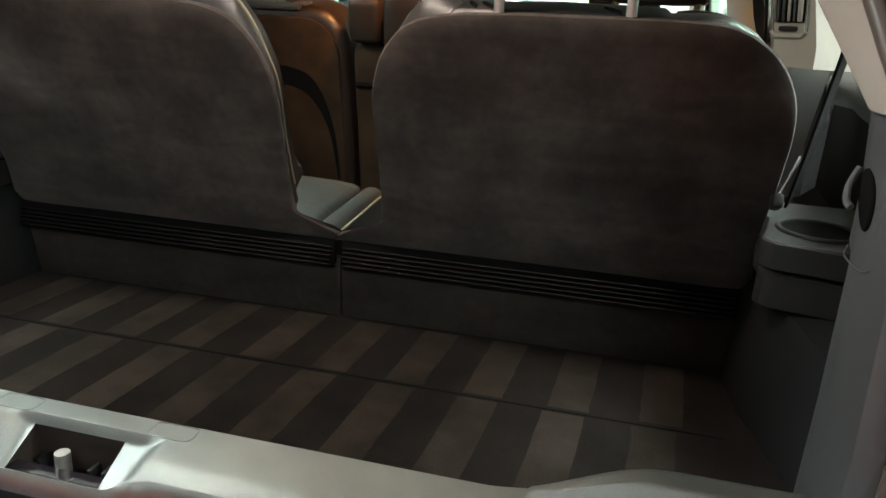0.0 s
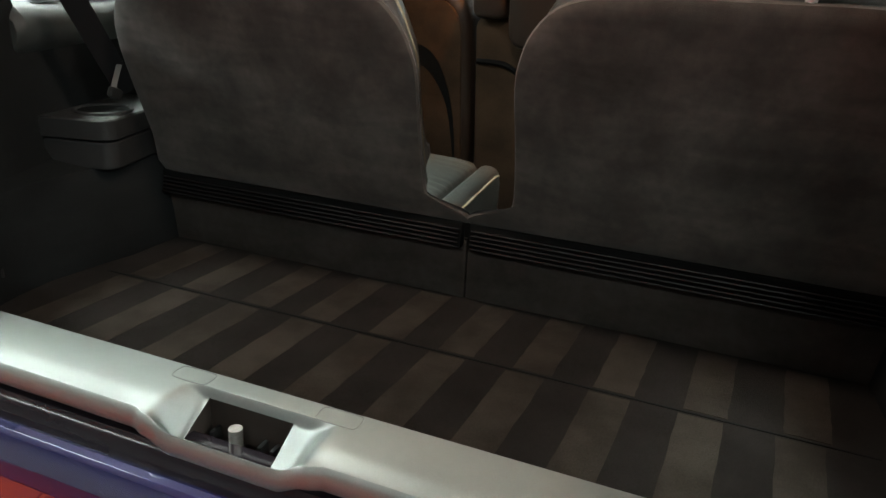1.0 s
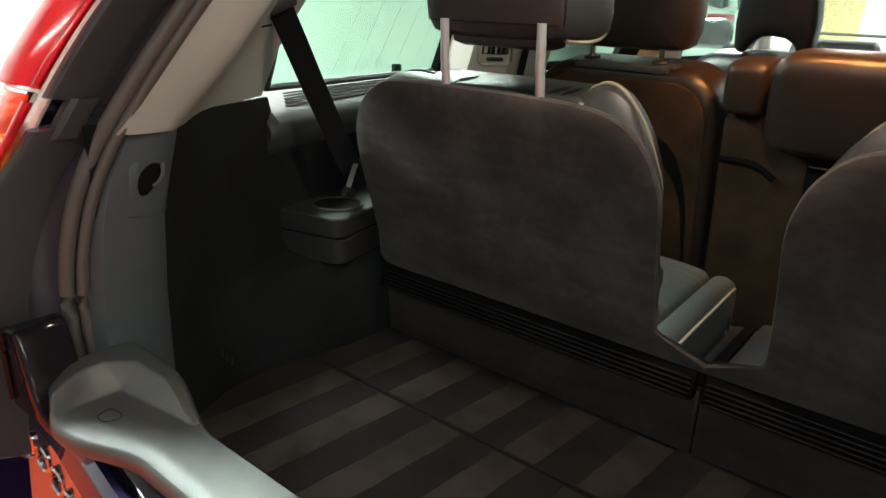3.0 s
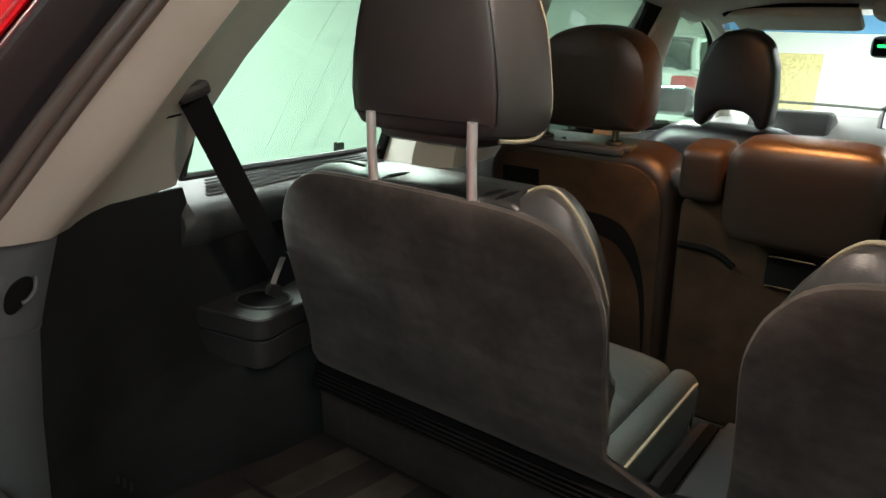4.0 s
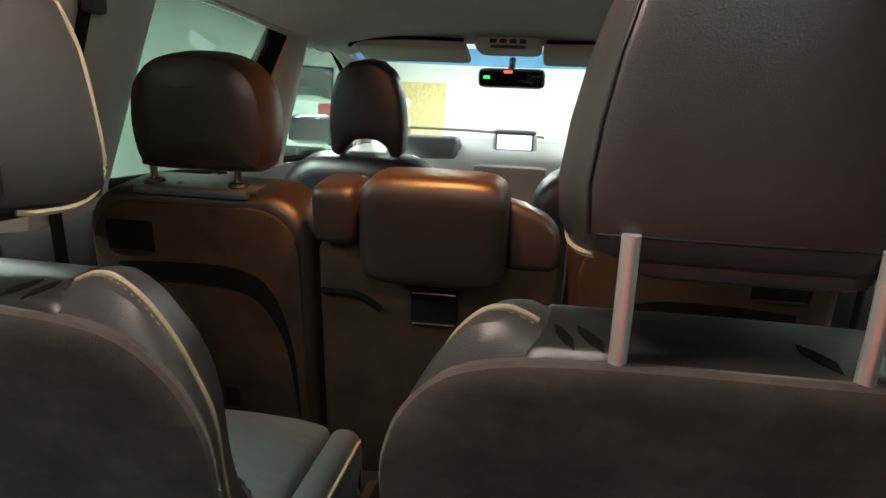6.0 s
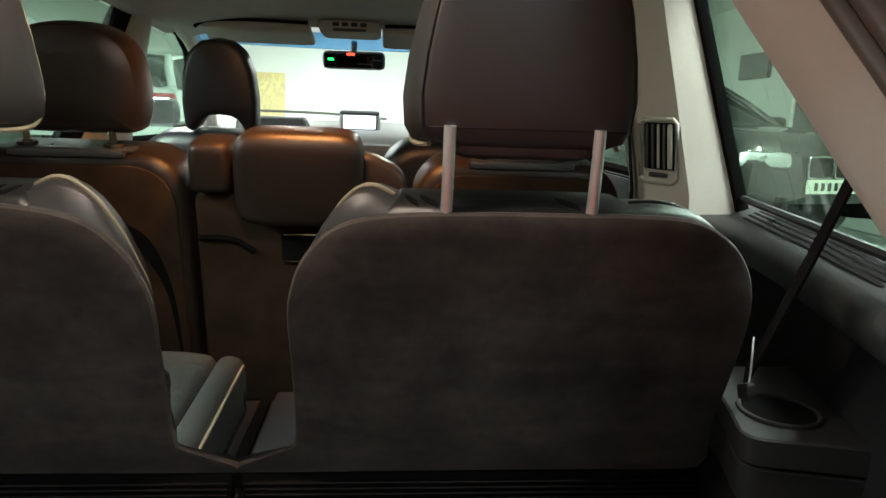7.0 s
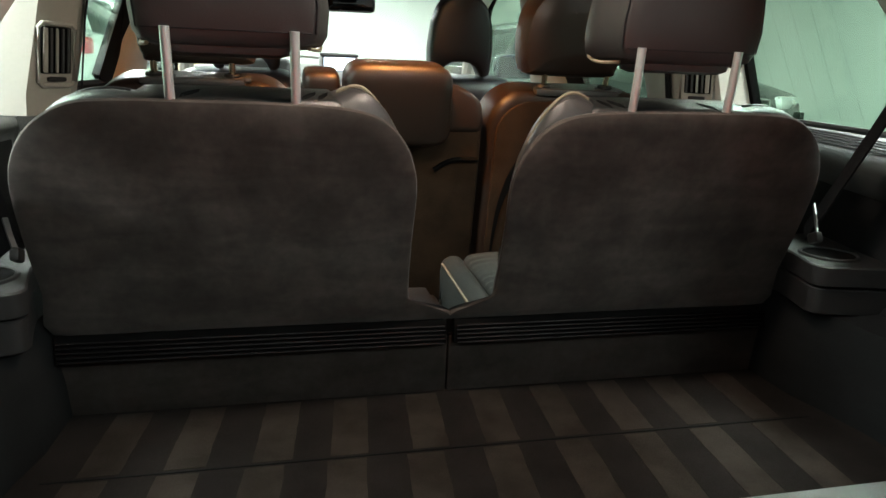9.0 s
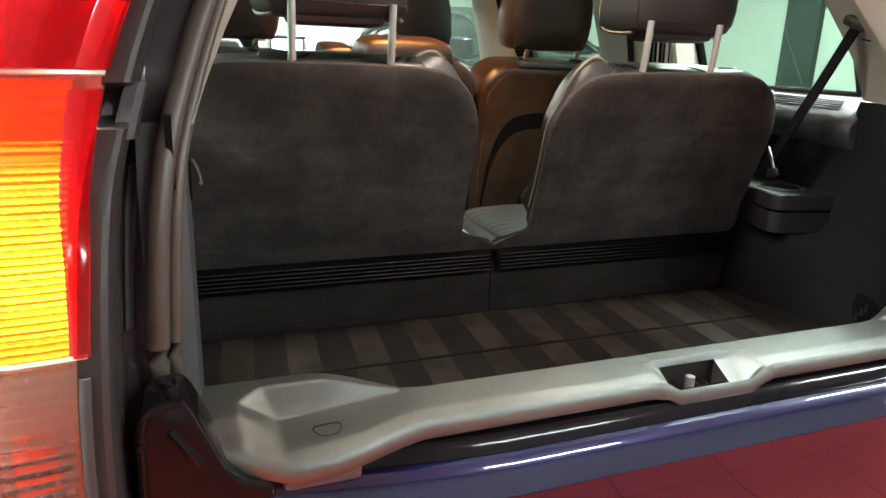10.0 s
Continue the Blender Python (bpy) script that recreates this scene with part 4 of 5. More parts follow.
# ---- tail lamps ----
for s in (-1, 1):
    lampt = thing("tail_lamp", "tall red and amber tail lamp on the rear corner", "lamp", "tail lamps")
    line = [Vector((p.x + 0.010 * min(1.0, max(0.0, (p.z - 1.02) / 0.11)), p.y, p.z)) for p in smooth_line([(0.556, 0.028, 0.70)] + LAMP_RAKE, 6)]
    def strip(za, zb, a, b, out, mat, nm, lab="", ridge=0.0, step=0.004, grow=0.0):
        rows, k, z = [], 0, za
        while z <= zb + 1e-6:
            x, y = next(((p.x + (q.x - p.x) * (z - p.z) / (q.z - p.z), p.y + (q.y - p.y) * (z - p.z) / (q.z - p.z)) for p, q in zip(line, line[1:]) if p.z <= z <= q.z), (line[-1].x, line[-1].y))
            bb = b + grow * (z - za)
            rows.append([(s * (x + 0.066 + a + f * (bb - a)), y - 0.088 - out * (1 - (2 * f - 1) ** 2) + ridge * (k % 2) + 0.2 * max(0, a + f * (bb - a) - 0.05), z) for f in (0, 0.15, 0.35, 0.5, 0.65, 0.85, 1)])
            k, z = k + 1, z + step
        return part(nm, loft(rows, thick=0.003), mat, lampt, lab)
    strip(0.70, 0.953, -0.002, 0.006, 0.002, PLASTIC_GREY, "lamp_edge", "dull grey lamp edge", step=0.02)
    strip(0.955, 1.145, -0.002, 0.0105, 0.003, RED, "red_rim", "glossy red outer lens", step=0.02, grow=0.07)
    strip(1.150, 1.56, -0.002, 0.022, 0.004, RED, "red_rim", "glossy red outer lens", step=0.02)
    strip(1.150, 1.56, 0.022, 0.17, 0.016, RED, "upper_lens", "glossy red brake lens", step=0.02)
    strip(1.146, 1.149, 0.0, 0.13, 0.007, PLATE, "divider", "pale divider line", step=0.0015)
    strip(1.098, 1.145, 0.0205, 0.13, 0.005, AMBER_DIM, "amber_lens", "dim amber lens", 0.0022, 0.0055)
    strip(0.957, 1.098, 0.012, 0.13, 0.005, AMBER, "amber_lens", "lit ribbed amber indicator lens", 0.0022, 0.0032)
    strip(0.9535, 0.9565, 0.0, 0.13, 0.006, PLATE, "divider", "pale divider line", step=0.0015)
    strip(0.70, 0.953, 0.010, 0.13, 0.006, CLEAR, "clear_lens", "clear ribbed reversing lens", 0.0016, 0.005)
    part("reflector", loft([[(s * (x + 0.067 + f), y - 0.070 + 0.3 * f + (0.006 if i_ % 2 else 0), z) for i_, f in enumerate((0, 0.02, 0.04, 0.06, 0.08, 0.10, 0.13))] for x, y, z in line], thick=0.003), REFLECTOR, lampt, "silver reflector")
    part("bulb", rbox((s * 0.665, -0.015, 0.86), (0.04, 0.04, 0.05), 0.018, 3), AMBER_DIM, lampt, "orange bulb cap")

    rows = [[(s * (x + a), y + b, z) for a, b in ((0.205, -0.035), (0.235, 0.03), (0.232, 0.08), (0.222, 0.13))] for x, y, z in line]
    solid("quarter_panel", loft(rows, thick=0.006), PAINT, "dark blue painted rear quarter panel of the car", "car body", "structure")

# ---- third-row seats ----
BACK = [(0.004, 0.827), (0.036, 0.834), (0.062, 0.845), (0.071, 0.868), (0.072, 0.95), (0.070, 1.03), (0.077, 1.07), (0.092, 1.103), (0.122, 1.133), (0.17, 1.147), (0.25, 1.152), (0.36, 1.153), (0.45, 1.153), (0.505, 1.147), (0.550, 1.121), (0.579, 1.08), (0.590, 1.03), (0.588, 0.95), (0.583, 0.88), (0.581, 0.815), (0.45, 0.812), (0.30, 0.812), (0.15, 0.812), (0.004, 0.812)]
BACK = [(v.x, v.y) for v in smooth_line([(x, z, 0) for x, z in BACK], 3, True)]
SLOPE = 0.104 / 0.352  # lean of the backs per metre of height


def back_point(x, z, w):
    """A point of the seat back: w metres in front of its rear face."""
    k = 1 / math.hypot(1, SLOPE)
    return (x, 0.600 - SLOPE * (z - 0.80) + w * k, z + w * SLOPE * k)


def third_row_seat(s):
    t = thing("third_row_seat", "upright third-row car seat in dark leather with suede back", "car seat", "third-row seats")
    cx, cz = 0.33, 0.98

    def ring(w, o, lift=0.0):
        out = []
        for x, z in BACK:
            d = Vector((x - cx, z - cz))
            f = 1 + o / max(0.12, d.length)
            px, pz = cx + d.x * f, cz + d.y * f
            if z > 1.08:
                pz += lift * (1.0 - 0.75 * max(0.0, min(1.0, (x - 0.145) / 0.045)) + 0.15 * max(0.0, min(1.0, (x - 0.42) / 0.05))) * min(1.0, (z - 1.08) / 0.06)
            if x < 0.068 and z < 0.90 and w > 0.014:
                px, pz = max(px, 0.085 + 0.2 * w), max(pz, 0.850)
            out.append(back_point(s * px, max(pz, 0.806), w))
        return out

    panel = loft([ring(0.016, -0.002), ring(0.008, 0.001), ring(0.003, -0.001), ring(0.0, -0.007), ring(-0.002, -0.03)], closed=True)
    mid = [panel.verts.new(back_point(s * (cx + (x - cx) * 0.5), cz + (z - cz) * 0.5, -0.004)) for x, z in BACK]
    panel.verts.ensure_lookup_table()
    last = [panel.verts[4 * len(BACK) + i] for i in range(len(BACK))]
    for i in range(len(BACK)):
        j = (i + 1) % len(BACK)
        panel.faces.new((last[i], last[j], mid[j], mid[i]))
    panel.faces.new(mid)
    part("back_panel", panel, SUEDE, t, "worn charcoal suede back panel")
    body = loft([ring(0.014, -0.006), ring(0.016, -0.003), ring(0.022, -0.004, 0.010), ring(0.034, -0.008, 0.024), ring(0.048, -0.018, 0.033), ring(0.070, -0.026, 0.034), ring(0.095, -0.034, 0.026), ring(0.115, -0.048, 0.010), ring(0.125, -0.075), ring(0.128, -0.14)], closed=True, caps=True)
    part("backrest", body, LEATHER, t)
    r = ring(0.050, -0.018, 0.034)
    part("piping", tube(smooth_line([r[i] for i in range(9, 28)], 2), 0.0028, 8), PIPING, t, "cream leather piping")
    part("piping", tube(smooth_line([r[i] for i in range(36, 52)], 2), 0.0024, 8), LEATHER, t)
    r = ring(0.041, -0.0145, 0.0345)
    run = smooth_line([r[i] for i in range(10, 28)], 5)
    part("stitching", joined(*[tube([run[k], run[k].lerp(run[k + 1], 0.9)], 0.0006, 5) for k in range(0, len(run) - 1, 2)]), PIPING, t, "cream stitching beside the piping")
    # satin plastic insert between the bolsters, with slots beside the posts
    top = ((0.507, 1.150, 0.0), (0.510, 1.156, 0.0), (0.517, 1.160, 0.0), (0.545, 1.168, 0.006), (0.575, 1.171, 0.008), (0.592, 1.168, 0.008), (0.602, 1.156, 0.008))
    rows = []
    for y, z, w in top:
        rows.append([(s * x, y, z - dz) for x, dz in ((0.172 + w, 0.022), (0.176 + w, 0.006), (0.184 + w, 0), (0.31, -0.001), (0.415, 0), (0.436 - w, 0.001), (0.444 - w, 0.022))])
    ins = part("top_insert", loft(rows, thick=0.002), INSERT_TOP, t, "satin dark plastic insert round the posts")
    for xa, xb in ((0.378, 0.356), (0.228, 0.210), (0.208, 0.194)):
        wedge = [(s * xa, 0.513), (s * (xa - 0.001), 0.524), (s * (0.4 * xa + 0.6 * xb), 0.536), (s * xb, 0.541), (s * (xb + 0.001), 0.532), (s * (0.5 * xa + 0.5 * xb), 0.519)]
        bm = prism(wedge if s > 0 else wedge[::-1], "z", 0.0, 0.0018)
        for v in bm.verts:
            v.co.z += lerp_table([(q[0], q[1]) for q in top], v.co.y) - 0.0006
        part("release_slot", bm, GAP, ins, "black release slot")
    # ribbed hinge strip below the back
    strip = part("hinge_strip", prism([(0.584, 0.776), (0.604, 0.776), (0.601, 0.816), (0.591, 0.816)], "x", s * 0.006, s * 0.580, 0.002), GAP, t, "black ribbed plastic hinge strip")
    for i in range(5):
        z = 0.780 + 0.0068 * i
        part("rib", rbox((s * 0.293, 0.5815 + 0.18 * (z - 0.78), z), (0.566, 0.007, 0.0030), 0.0014, 2), RIB, strip)
    # seat cushion: a rolled inner bolster, a seam and the broad main pad
    prof = [(0.112, 0.640), (0.105, 0.700), (0.104, 0.728), (0.107, 0.742), (0.114, 0.750), (0.126, 0.755), (0.140, 0.755), (0.150, 0.751), (0.156, 0.745), (0.1585, 0.7385), (0.1615, 0.746), (0.168, 0.753), (0.182, 0.757), (0.22, 0.760), (0.30, 0.762), (0.40, 0.762), (0.50, 0.758), (0.545, 0.746), (0.560, 0.72), (0.560, 0.640)]
    rows = []
    for k in range(61):
        y = 0.630 + 0.500 * k / 60
        pucker = 0.0022 * math.sin(k * 1.9) * (0.5 + 0.5 * math.sin(k * 0.37))
        rows.append([(s * x, y + 0.012 * (x > 0.16) * min(1, (x - 0.16) / 0.08), z + 0.012 * (y - 0.88) / 0.25 * (z > 0.7) + (pucker if 0.165 < x < 0.185 else 0.0)) for x, z in prof])
    for y, d in ((1.134, 0.004), (1.139, 0.014), (1.140, 0.040), (1.135, 0.10)):
        rows.append([(s * x, y + 0.012 * (x > 0.16) * min(1, (x - 0.16) / 0.08), min(z, z + 0.012 - d) if z > 0.7 else z) for x, z in prof])
    c = part("cushion", loft(rows, caps=True), LEATHER_SEAT, t, "leather cushion with greenish window light in its colour")
    part("cushion_seam", tube([(s * 0.1585, y, 0.7385 + 0.012 * (y - 0.88) / 0.25) for y in (0.66, 0.85, 1.05, 1.128)], 0.0016, 6), GAP, c)
    part("piping", tube(smooth_line([(s * 0.1045, y, 0.7405 + 0.012 * (y - 0.88) / 0.25) for y in (0.66, 0.85, 1.03, 1.105)] + [(s * 0.106, 1.128, 0.7475), (s * 0.114, 1.137, 0.745), (s * 0.124, 1.140, 0.735)], 5), 0.0030, 8), PIPING, c, "cream leather piping")
    part("cushion_base", rbox((s * 0.325, 0.83, 0.60), (0.42, 0.36, 0.14), 0.02), PLASTIC, t)
    # head restraint on two posts
    px = (0.236, 0.388)
    for x in px:
        part("post", tube([(s * x, 0.512, 1.13), (s * x, 0.503, 1.19), (s * x, 0.4985, 1.242)], 0.0062, 14), STEEL, t, "bright steel headrest post")
        part("post_guide", rbox((s * x, 0.512, 1.149), (0.020, 0.020, 0.008), 0.003, 2), INSERT, t)
    plan = [(-0.103, 0.0), (-0.108, 0.003), (-0.112, 0.012), (-0.119, 0.034), (-0.1265, 0.066), (-0.123, 0.098), (-0.100, 0.118), (-0.05, 0.127), (0, 0.129)]
    plan = [(0.0, -0.003), (-0.05, -0.0025), (-0.085, -0.0015)] + plan + [(-x, y) for x, y in plan[-2::-1]] + [(0.085, -0.0015), (0.05, -0.0025)]
    rows = []
    for z, k, d in ((1.219, 0.50, 0.030), (1.222, 0.78, 0.014), (1.228, 0.92, 0.006), (1.240, 0.975, 0.001), (1.270, 0.995, -0.001), (1.31, 0.955, 0.0), (1.35, 0.885, 0.003), (1.385, 0.80, 0.008), (1.410, 0.70, 0.018), (1.428, 0.56, 0.034), (1.434, 0.36, 0.05)):
        rows.append([(x * k, 0.503 - 0.10 * (z - 1.24) + d * 0.6 + (y - 0.06) * min(1.0, k / 0.88) + 0.06 * min(1.0, k / 0.88), z) for x, y in plan])
    head = part("headrest", loft(rows, closed=True, caps=True), LEATHER, t, "padded dark leather head restraint")
    head.location = (s * 0.3155, 0.0, 0.0)
    part("head_apron", rbox((0, 0.548, 1.224), (0.150, 0.070, 0.030), 0.012, 3), LEATHER, head)
    for q in (-1, 1):
        col_ = 4 if q < 0 else len(plan) - 4
        part("stitch_seam", tube([Vector(rw[col_]) + Vector((q * 0.0004, -0.0003, 0)) for rw in rows[3:10]], 0.0011, 6), LEATHER_FRONT, head)
        side = [(q * 0.1155 * k, 0.503 - 0.10 * (z - 1.24) + d * 0.6 + 0.108 * min(1.0, k / 0.88), z) for z, k, d in ((1.250, 0.985, 0.0), (1.270, 0.995, -0.001), (1.31, 0.955, 0.0), (1.35, 0.885, 0.003), (1.385, 0.80, 0.008), (1.410, 0.70, 0.018))]
        part("piping", tube(smooth_line([(q * 0.098, 0.526, 1.2225), (q * 0.108, 0.545, 1.2215), (q * 0.114, 0.572, 1.2235), (q * 0.115, 0.594, 1.231)] + side, 4), 0.0028, 6), PIPING, head, "cream leather piping")
    rim = [Vector(p) + Vector((0, -0.0002, 0)) for p in rows[3]]
    part("stitch_seam", tube(rim[:4][::-1] + rim[-1:-4:-1], 0.0010, 6), LEATHER_FRONT, head)
    return t


for s in (-1, 1):
    third_row_seat(s)
solid("gap_filler", rbox((0, 0.628, 0.775), (0.05, 0.03, 0.075), 0.004, 1), GAP, "black plastic filler between the seat hinges", "trim", "structure")
tun = solid("tunnel_cover", rbox((0, 0.89, 0.648), (0.196, 0.54, 0.03), 0.008), PLASTIC, "dark plastic cover between the third-row seats", "cover")
part("cover_lid", rbox((0.014, 0.985, 0.674), (0.118, 0.33, 0.024), 0.007, 3), PLASTIC, tun, "dark storage lid")
part("lid_gap", rbox((-0.066, 0.96, 0.664), (0.022, 0.38, 0.012), 0.003, 1), GAP, tun)
for i in range(3):
    part("buckle_socket", rbox((0.002 + 0.030 * i, 0.775, 0.672), (0.020, 0.046, 0.022), 0.005, 2), INSERT, tun, "black buckle socket")

# ---- cup-holder trays on the wheel arches ----
for s in (-1, 1):
    t = thing("cup_holder_tray", "dark plastic tray with a cup holder on the wheel arch", "tray", "cup-holder trays")
    out = [(0.592, 0.680), (0.591, 0.580), (0.580, 0.535), (0.566, 0.486), (0.570, 0.472), (0.580, 0.464), (0.640, 0.450), (0.690, 0.438), (0.745, 0.430), (0.745, 0.680)]
    cup = [(s * (0.638 + 0.044 * math.cos(a)), 0.532 + 0.044 * math.sin(a)) for a in [2 * math.pi * k / 32 for k in range(33)]]
    part("upper_tray", prism([(s * x, y) for x, y in out], "z", 0.890, 0.924, 0.0025, 1), TRAY, t)
    part("lower_tray", prism([(s * (x + 0.004 if x < 0.6 else x), y + 0.004) for x, y in out], "z", 0.842, 0.887, 0.0025, 1), TRAY, t)
    part("cup_ring", tube([(x, y, 0.925) for x, y in cup], 0.0035, 8), TRAY, t, "rounded cup rim")
    # A black disc on the solid tray paints the well's shade.
    part("cup_well", prism(cup[:-1], "z", 0.918, 0.9252), GAP, t, "black disc painting the shade in the cup well")
    # belt of the third-row seat
    b = thing("seat_belt", "black seat belt running down from the rear pillar", "seat belt", "rear seat belts")
    part("belt_guide", rbox((s * 0.592, 0.382, 1.250), (0.030, 0.050, 0.020), 0.007, turn=(20, 0, 0)), PLASTIC, b)
    part("webbing", tube([(s * 0.592, 0.385, 1.245), (s * 0.600, 0.450, 1.135), (s * 0.606, 0.525, 1.01), (s * 0.608, 0.560, 0.955)], 0, flat=(0.036, 0.003), face=(0.8, -0.57, 0.1) if s < 0 else (0.84, -0.54, 0.05)), BELT, b)
    part("buckle_tongue", tube([(s * 0.578, 0.500, 0.968), (s * 0.590, 0.520, 0.984), (s * 0.605, 0.548, 1.008)], 0, flat=(0.008, 0.002), face=(0.6, -0.7, -0.3)), RUST_GREY, b, "steel buckle tongue")
    part("tongue_grip", rbox((s * 0.578, 0.503, 0.962), (0.012, 0.024, 0.018), 0.004, turn=(-25, 0, 0)), INSERT, b)


# belts of the second row beside the pillar vents
for s in (-1, 1):
    b = thing("seat_belt", "black second-row seat belt hanging beside the pillar", "seat belt", "second-row seat belts")
    part("belt_guide", rbox((s * 0.592, 1.155, 1.475), (0.026, 0.050, 0.040), 0.008), PLASTIC, b)
    part("webbing", tube([(s * 0.600, 1.150, 1.47), (s * 0.634, 1.125, 1.28), (s * 0.652, 1.110, 1.12), (s * 0.640, 1.12, 0.90)], 0, flat=(0.042, 0.003), face=(0.95, -0.25 * s, 0.2)), BELT, b)


# ---- second-row seats ----
# the rows ahead are drawn about their own headrests and set into the cabin
SECOND_ROW = Matrix.Translation((0, 1.215, 1.187)) @ Matrix.Scale(1.1, 4) @ Matrix.Translation((0, -1.10, -1.19))
FRONT_ROW = Matrix.Translation((0, 2.23, 1.187)) @ Matrix.Scale(1.15, 4) @ Matrix.Translation((0, -1.90, -1.205))


def seat_outline(w, h, r, n=5):
    pts = [(-w, 0), (w, 0)]
    for q, c in ((1, 0), (-1, math.pi / 2)):
        pts += [(q * (w - r) + r * math.cos(c + math.pi / 2 * i / n), h - r + r * math.sin(c + math.pi / 2 * i / n)) for i in range(n + 1)]
    return pts


def leaning(bm, at, lean=-9):
    bm.transform(pose(*at, -lean, 0, 0))
    return bm


def second_row_seat(s):
    t = thing("second_row_seat", "second-row car seat back in dark leather and carpet", "car seat", "second-row seats")
    t.matrix_basis = SECOND_ROW
    at = (s * 0.408, 1.190, 0.70)
    bx = prism(seat_outline(0.200, 0.476, 0.085, 7), "y", -0.035, 0.10, 0.024, 4)
    part("backrest", leaning(bx, at), LEATHER_WARM, t)
    panel = prism(seat_outline(0.184, 0.454, 0.080, 7), "y", -0.041, -0.030, 0.005, 2)
    part("back_panel", leaning(panel, at), PANEL, t, "brown carpeted back panel")
    outer_ = smooth_line([(-0.140, 0.346, 0), (-0.03, 0.352, 0), (0.078, 0.348, 0), (0.132, 0.312, 0), (0.164, 0.21, 0), (0.172, 0.07, 0)], 5)
    inner_ = smooth_line([(0.168, 0.07, 0), (0.152, 0.21, 0), (0.114, 0.284, 0), (0.066, 0.308, 0), (-0.03, 0.314, 0), (-0.140, 0.310, 0)], 5)
    part("handle_groove", leaning(prism([(-s * v.x, v.y) for v in outer_ + inner_], "y", -0.0424, -0.036), at), GAP, t, "black arched groove")
    part("slot", leaning(rbox((s * 0.113, -0.040, 0.394), (0.085, 0.006, 0.055), 0.002, 1), at), GAP, t, "black slot")
    part("slot_trim", leaning(rbox((s * 0.113, -0.043, 0.366), (0.075, 0.005, 0.004), 0.0015, 1), at), LEATHER_WARM, t)
    part("lower_tab", leaning(rbox((-s * 0.045, -0.041, 0.10), (0.028, 0.006, 0.040), 0.002, 1), at), GAP, t)
    part("top_bar", leaning(rbox((0, -0.024, 0.474), (0.20, 0.03, 0.016), 0.006, 2), at), PLASTIC_GREY, t, "dark plastic top bar")
    for x in (-0.074, 0.074):
        part("post", leaning(cyl((x, -0.010, 0.46), (x, -0.010, 0.56), 0.0065, 12), at), BRASS, t, "short steel headrest post")
        part("post_socket", leaning(tube([(x + 0.013 * math.cos(a), -0.010 + 0.013 * math.sin(a), 0.484) for a in [math.pi * k / 8 for k in range(17)]], 0.005, 6), at), INSERT, t, "black socket ring")
        part("socket_plate", leaning(rbox((x + 0.010, -0.008, 0.478), (0.055, 0.036, 0.010), 0.004, 2), at), PLASTIC_GREY, t)
    arc = [(-0.085, 0.004), (-0.108, 0.018), (-0.117, 0.055), (-0.118, 0.095), (-0.110, 0.140), (-0.086, 0.172), (-0.048, 0.189), (0, 0.194)]
    arc = arc + [(-x, z) for x, z in arc[-2::-1]]
    h = part("headrest", pad(arc, 0.120, 0.26), LEATHER_WARM, t, "rounded dark leather head restraint")
    h.matrix_basis = pose(s * 0.396, 1.140, 1.198, 8, 0, 0)
    for q in (-1, 1):
        part("stitch_seam", tube([(q * 0.078, -0.0480, 0.022), (q * 0.082, -0.0530, 0.09), (q * 0.068, -0.0480, 0.155)], 0.0014, 6), GAP, h)
    return t


for s in (-1, 1):
    second_row_seat(s)
mid = thing("center_seat", "narrow second-row centre seat with padded folding headrest", "car seat", "second-row seats")
mid.matrix_basis = SECOND_ROW
at = (0, 1.200, 0.66)
part("backrest", leaning(prism(seat_outline(0.196, 0.455, 0.03), "y", -0.035, 0.10, 0.012, 3), at), PANEL, mid)
for s in (-1, 1):
    if s < 0:
        sh = pillow((-0.158, 1.112, 1.150), (0.076, 0.115, 0.096), 0.36, 0.36, (8, 0, 0))
    else:
        sh = prism([(0.100, 1.180), (0.136, 1.172), (0.170, 1.156), (0.192, 1.136), (0.198, 1.092), (0.190, 1.070), (0.110, 1.070)], "y", 1.092, 1.175, 0.014, 5)
    part("shoulder", sh, LEATHER_WARM, mid, "leather shoulder pad")
    part("groove", leaning(tube(smooth_line([(s * 0.19, -0.037, 0.36), (s * 0.13, -0.037, 0.358), (s * 0.09, -0.037, 0.335)], 4), 0.006, 6), at), GAP, mid)
part("head_pad", pillow((0, 1.092, 1.132), (0.228, 0.122, 0.172), 0.32, 0.36, (8, 0, 0)), LEATHER_WARM, mid, "thick padded leather headrest")
part("pad_gap", rbox((0, 1.118, 1.060), (0.20, 0.02, 0.02), 0.008), GAP, mid)
lb = part("latch_box", leaning(rbox((0, -0.036, 0.345), (0.078, 0.010, 0.058), 0.003, 1), at), GAP, mid, "black latch pocket")
for z in (0.372, 0.318):
    part("latch_trim", leaning(rbox((0, -0.041, z), (0.072, 0.006, 0.004), 0.0015, 1), at), BRASS, lb)


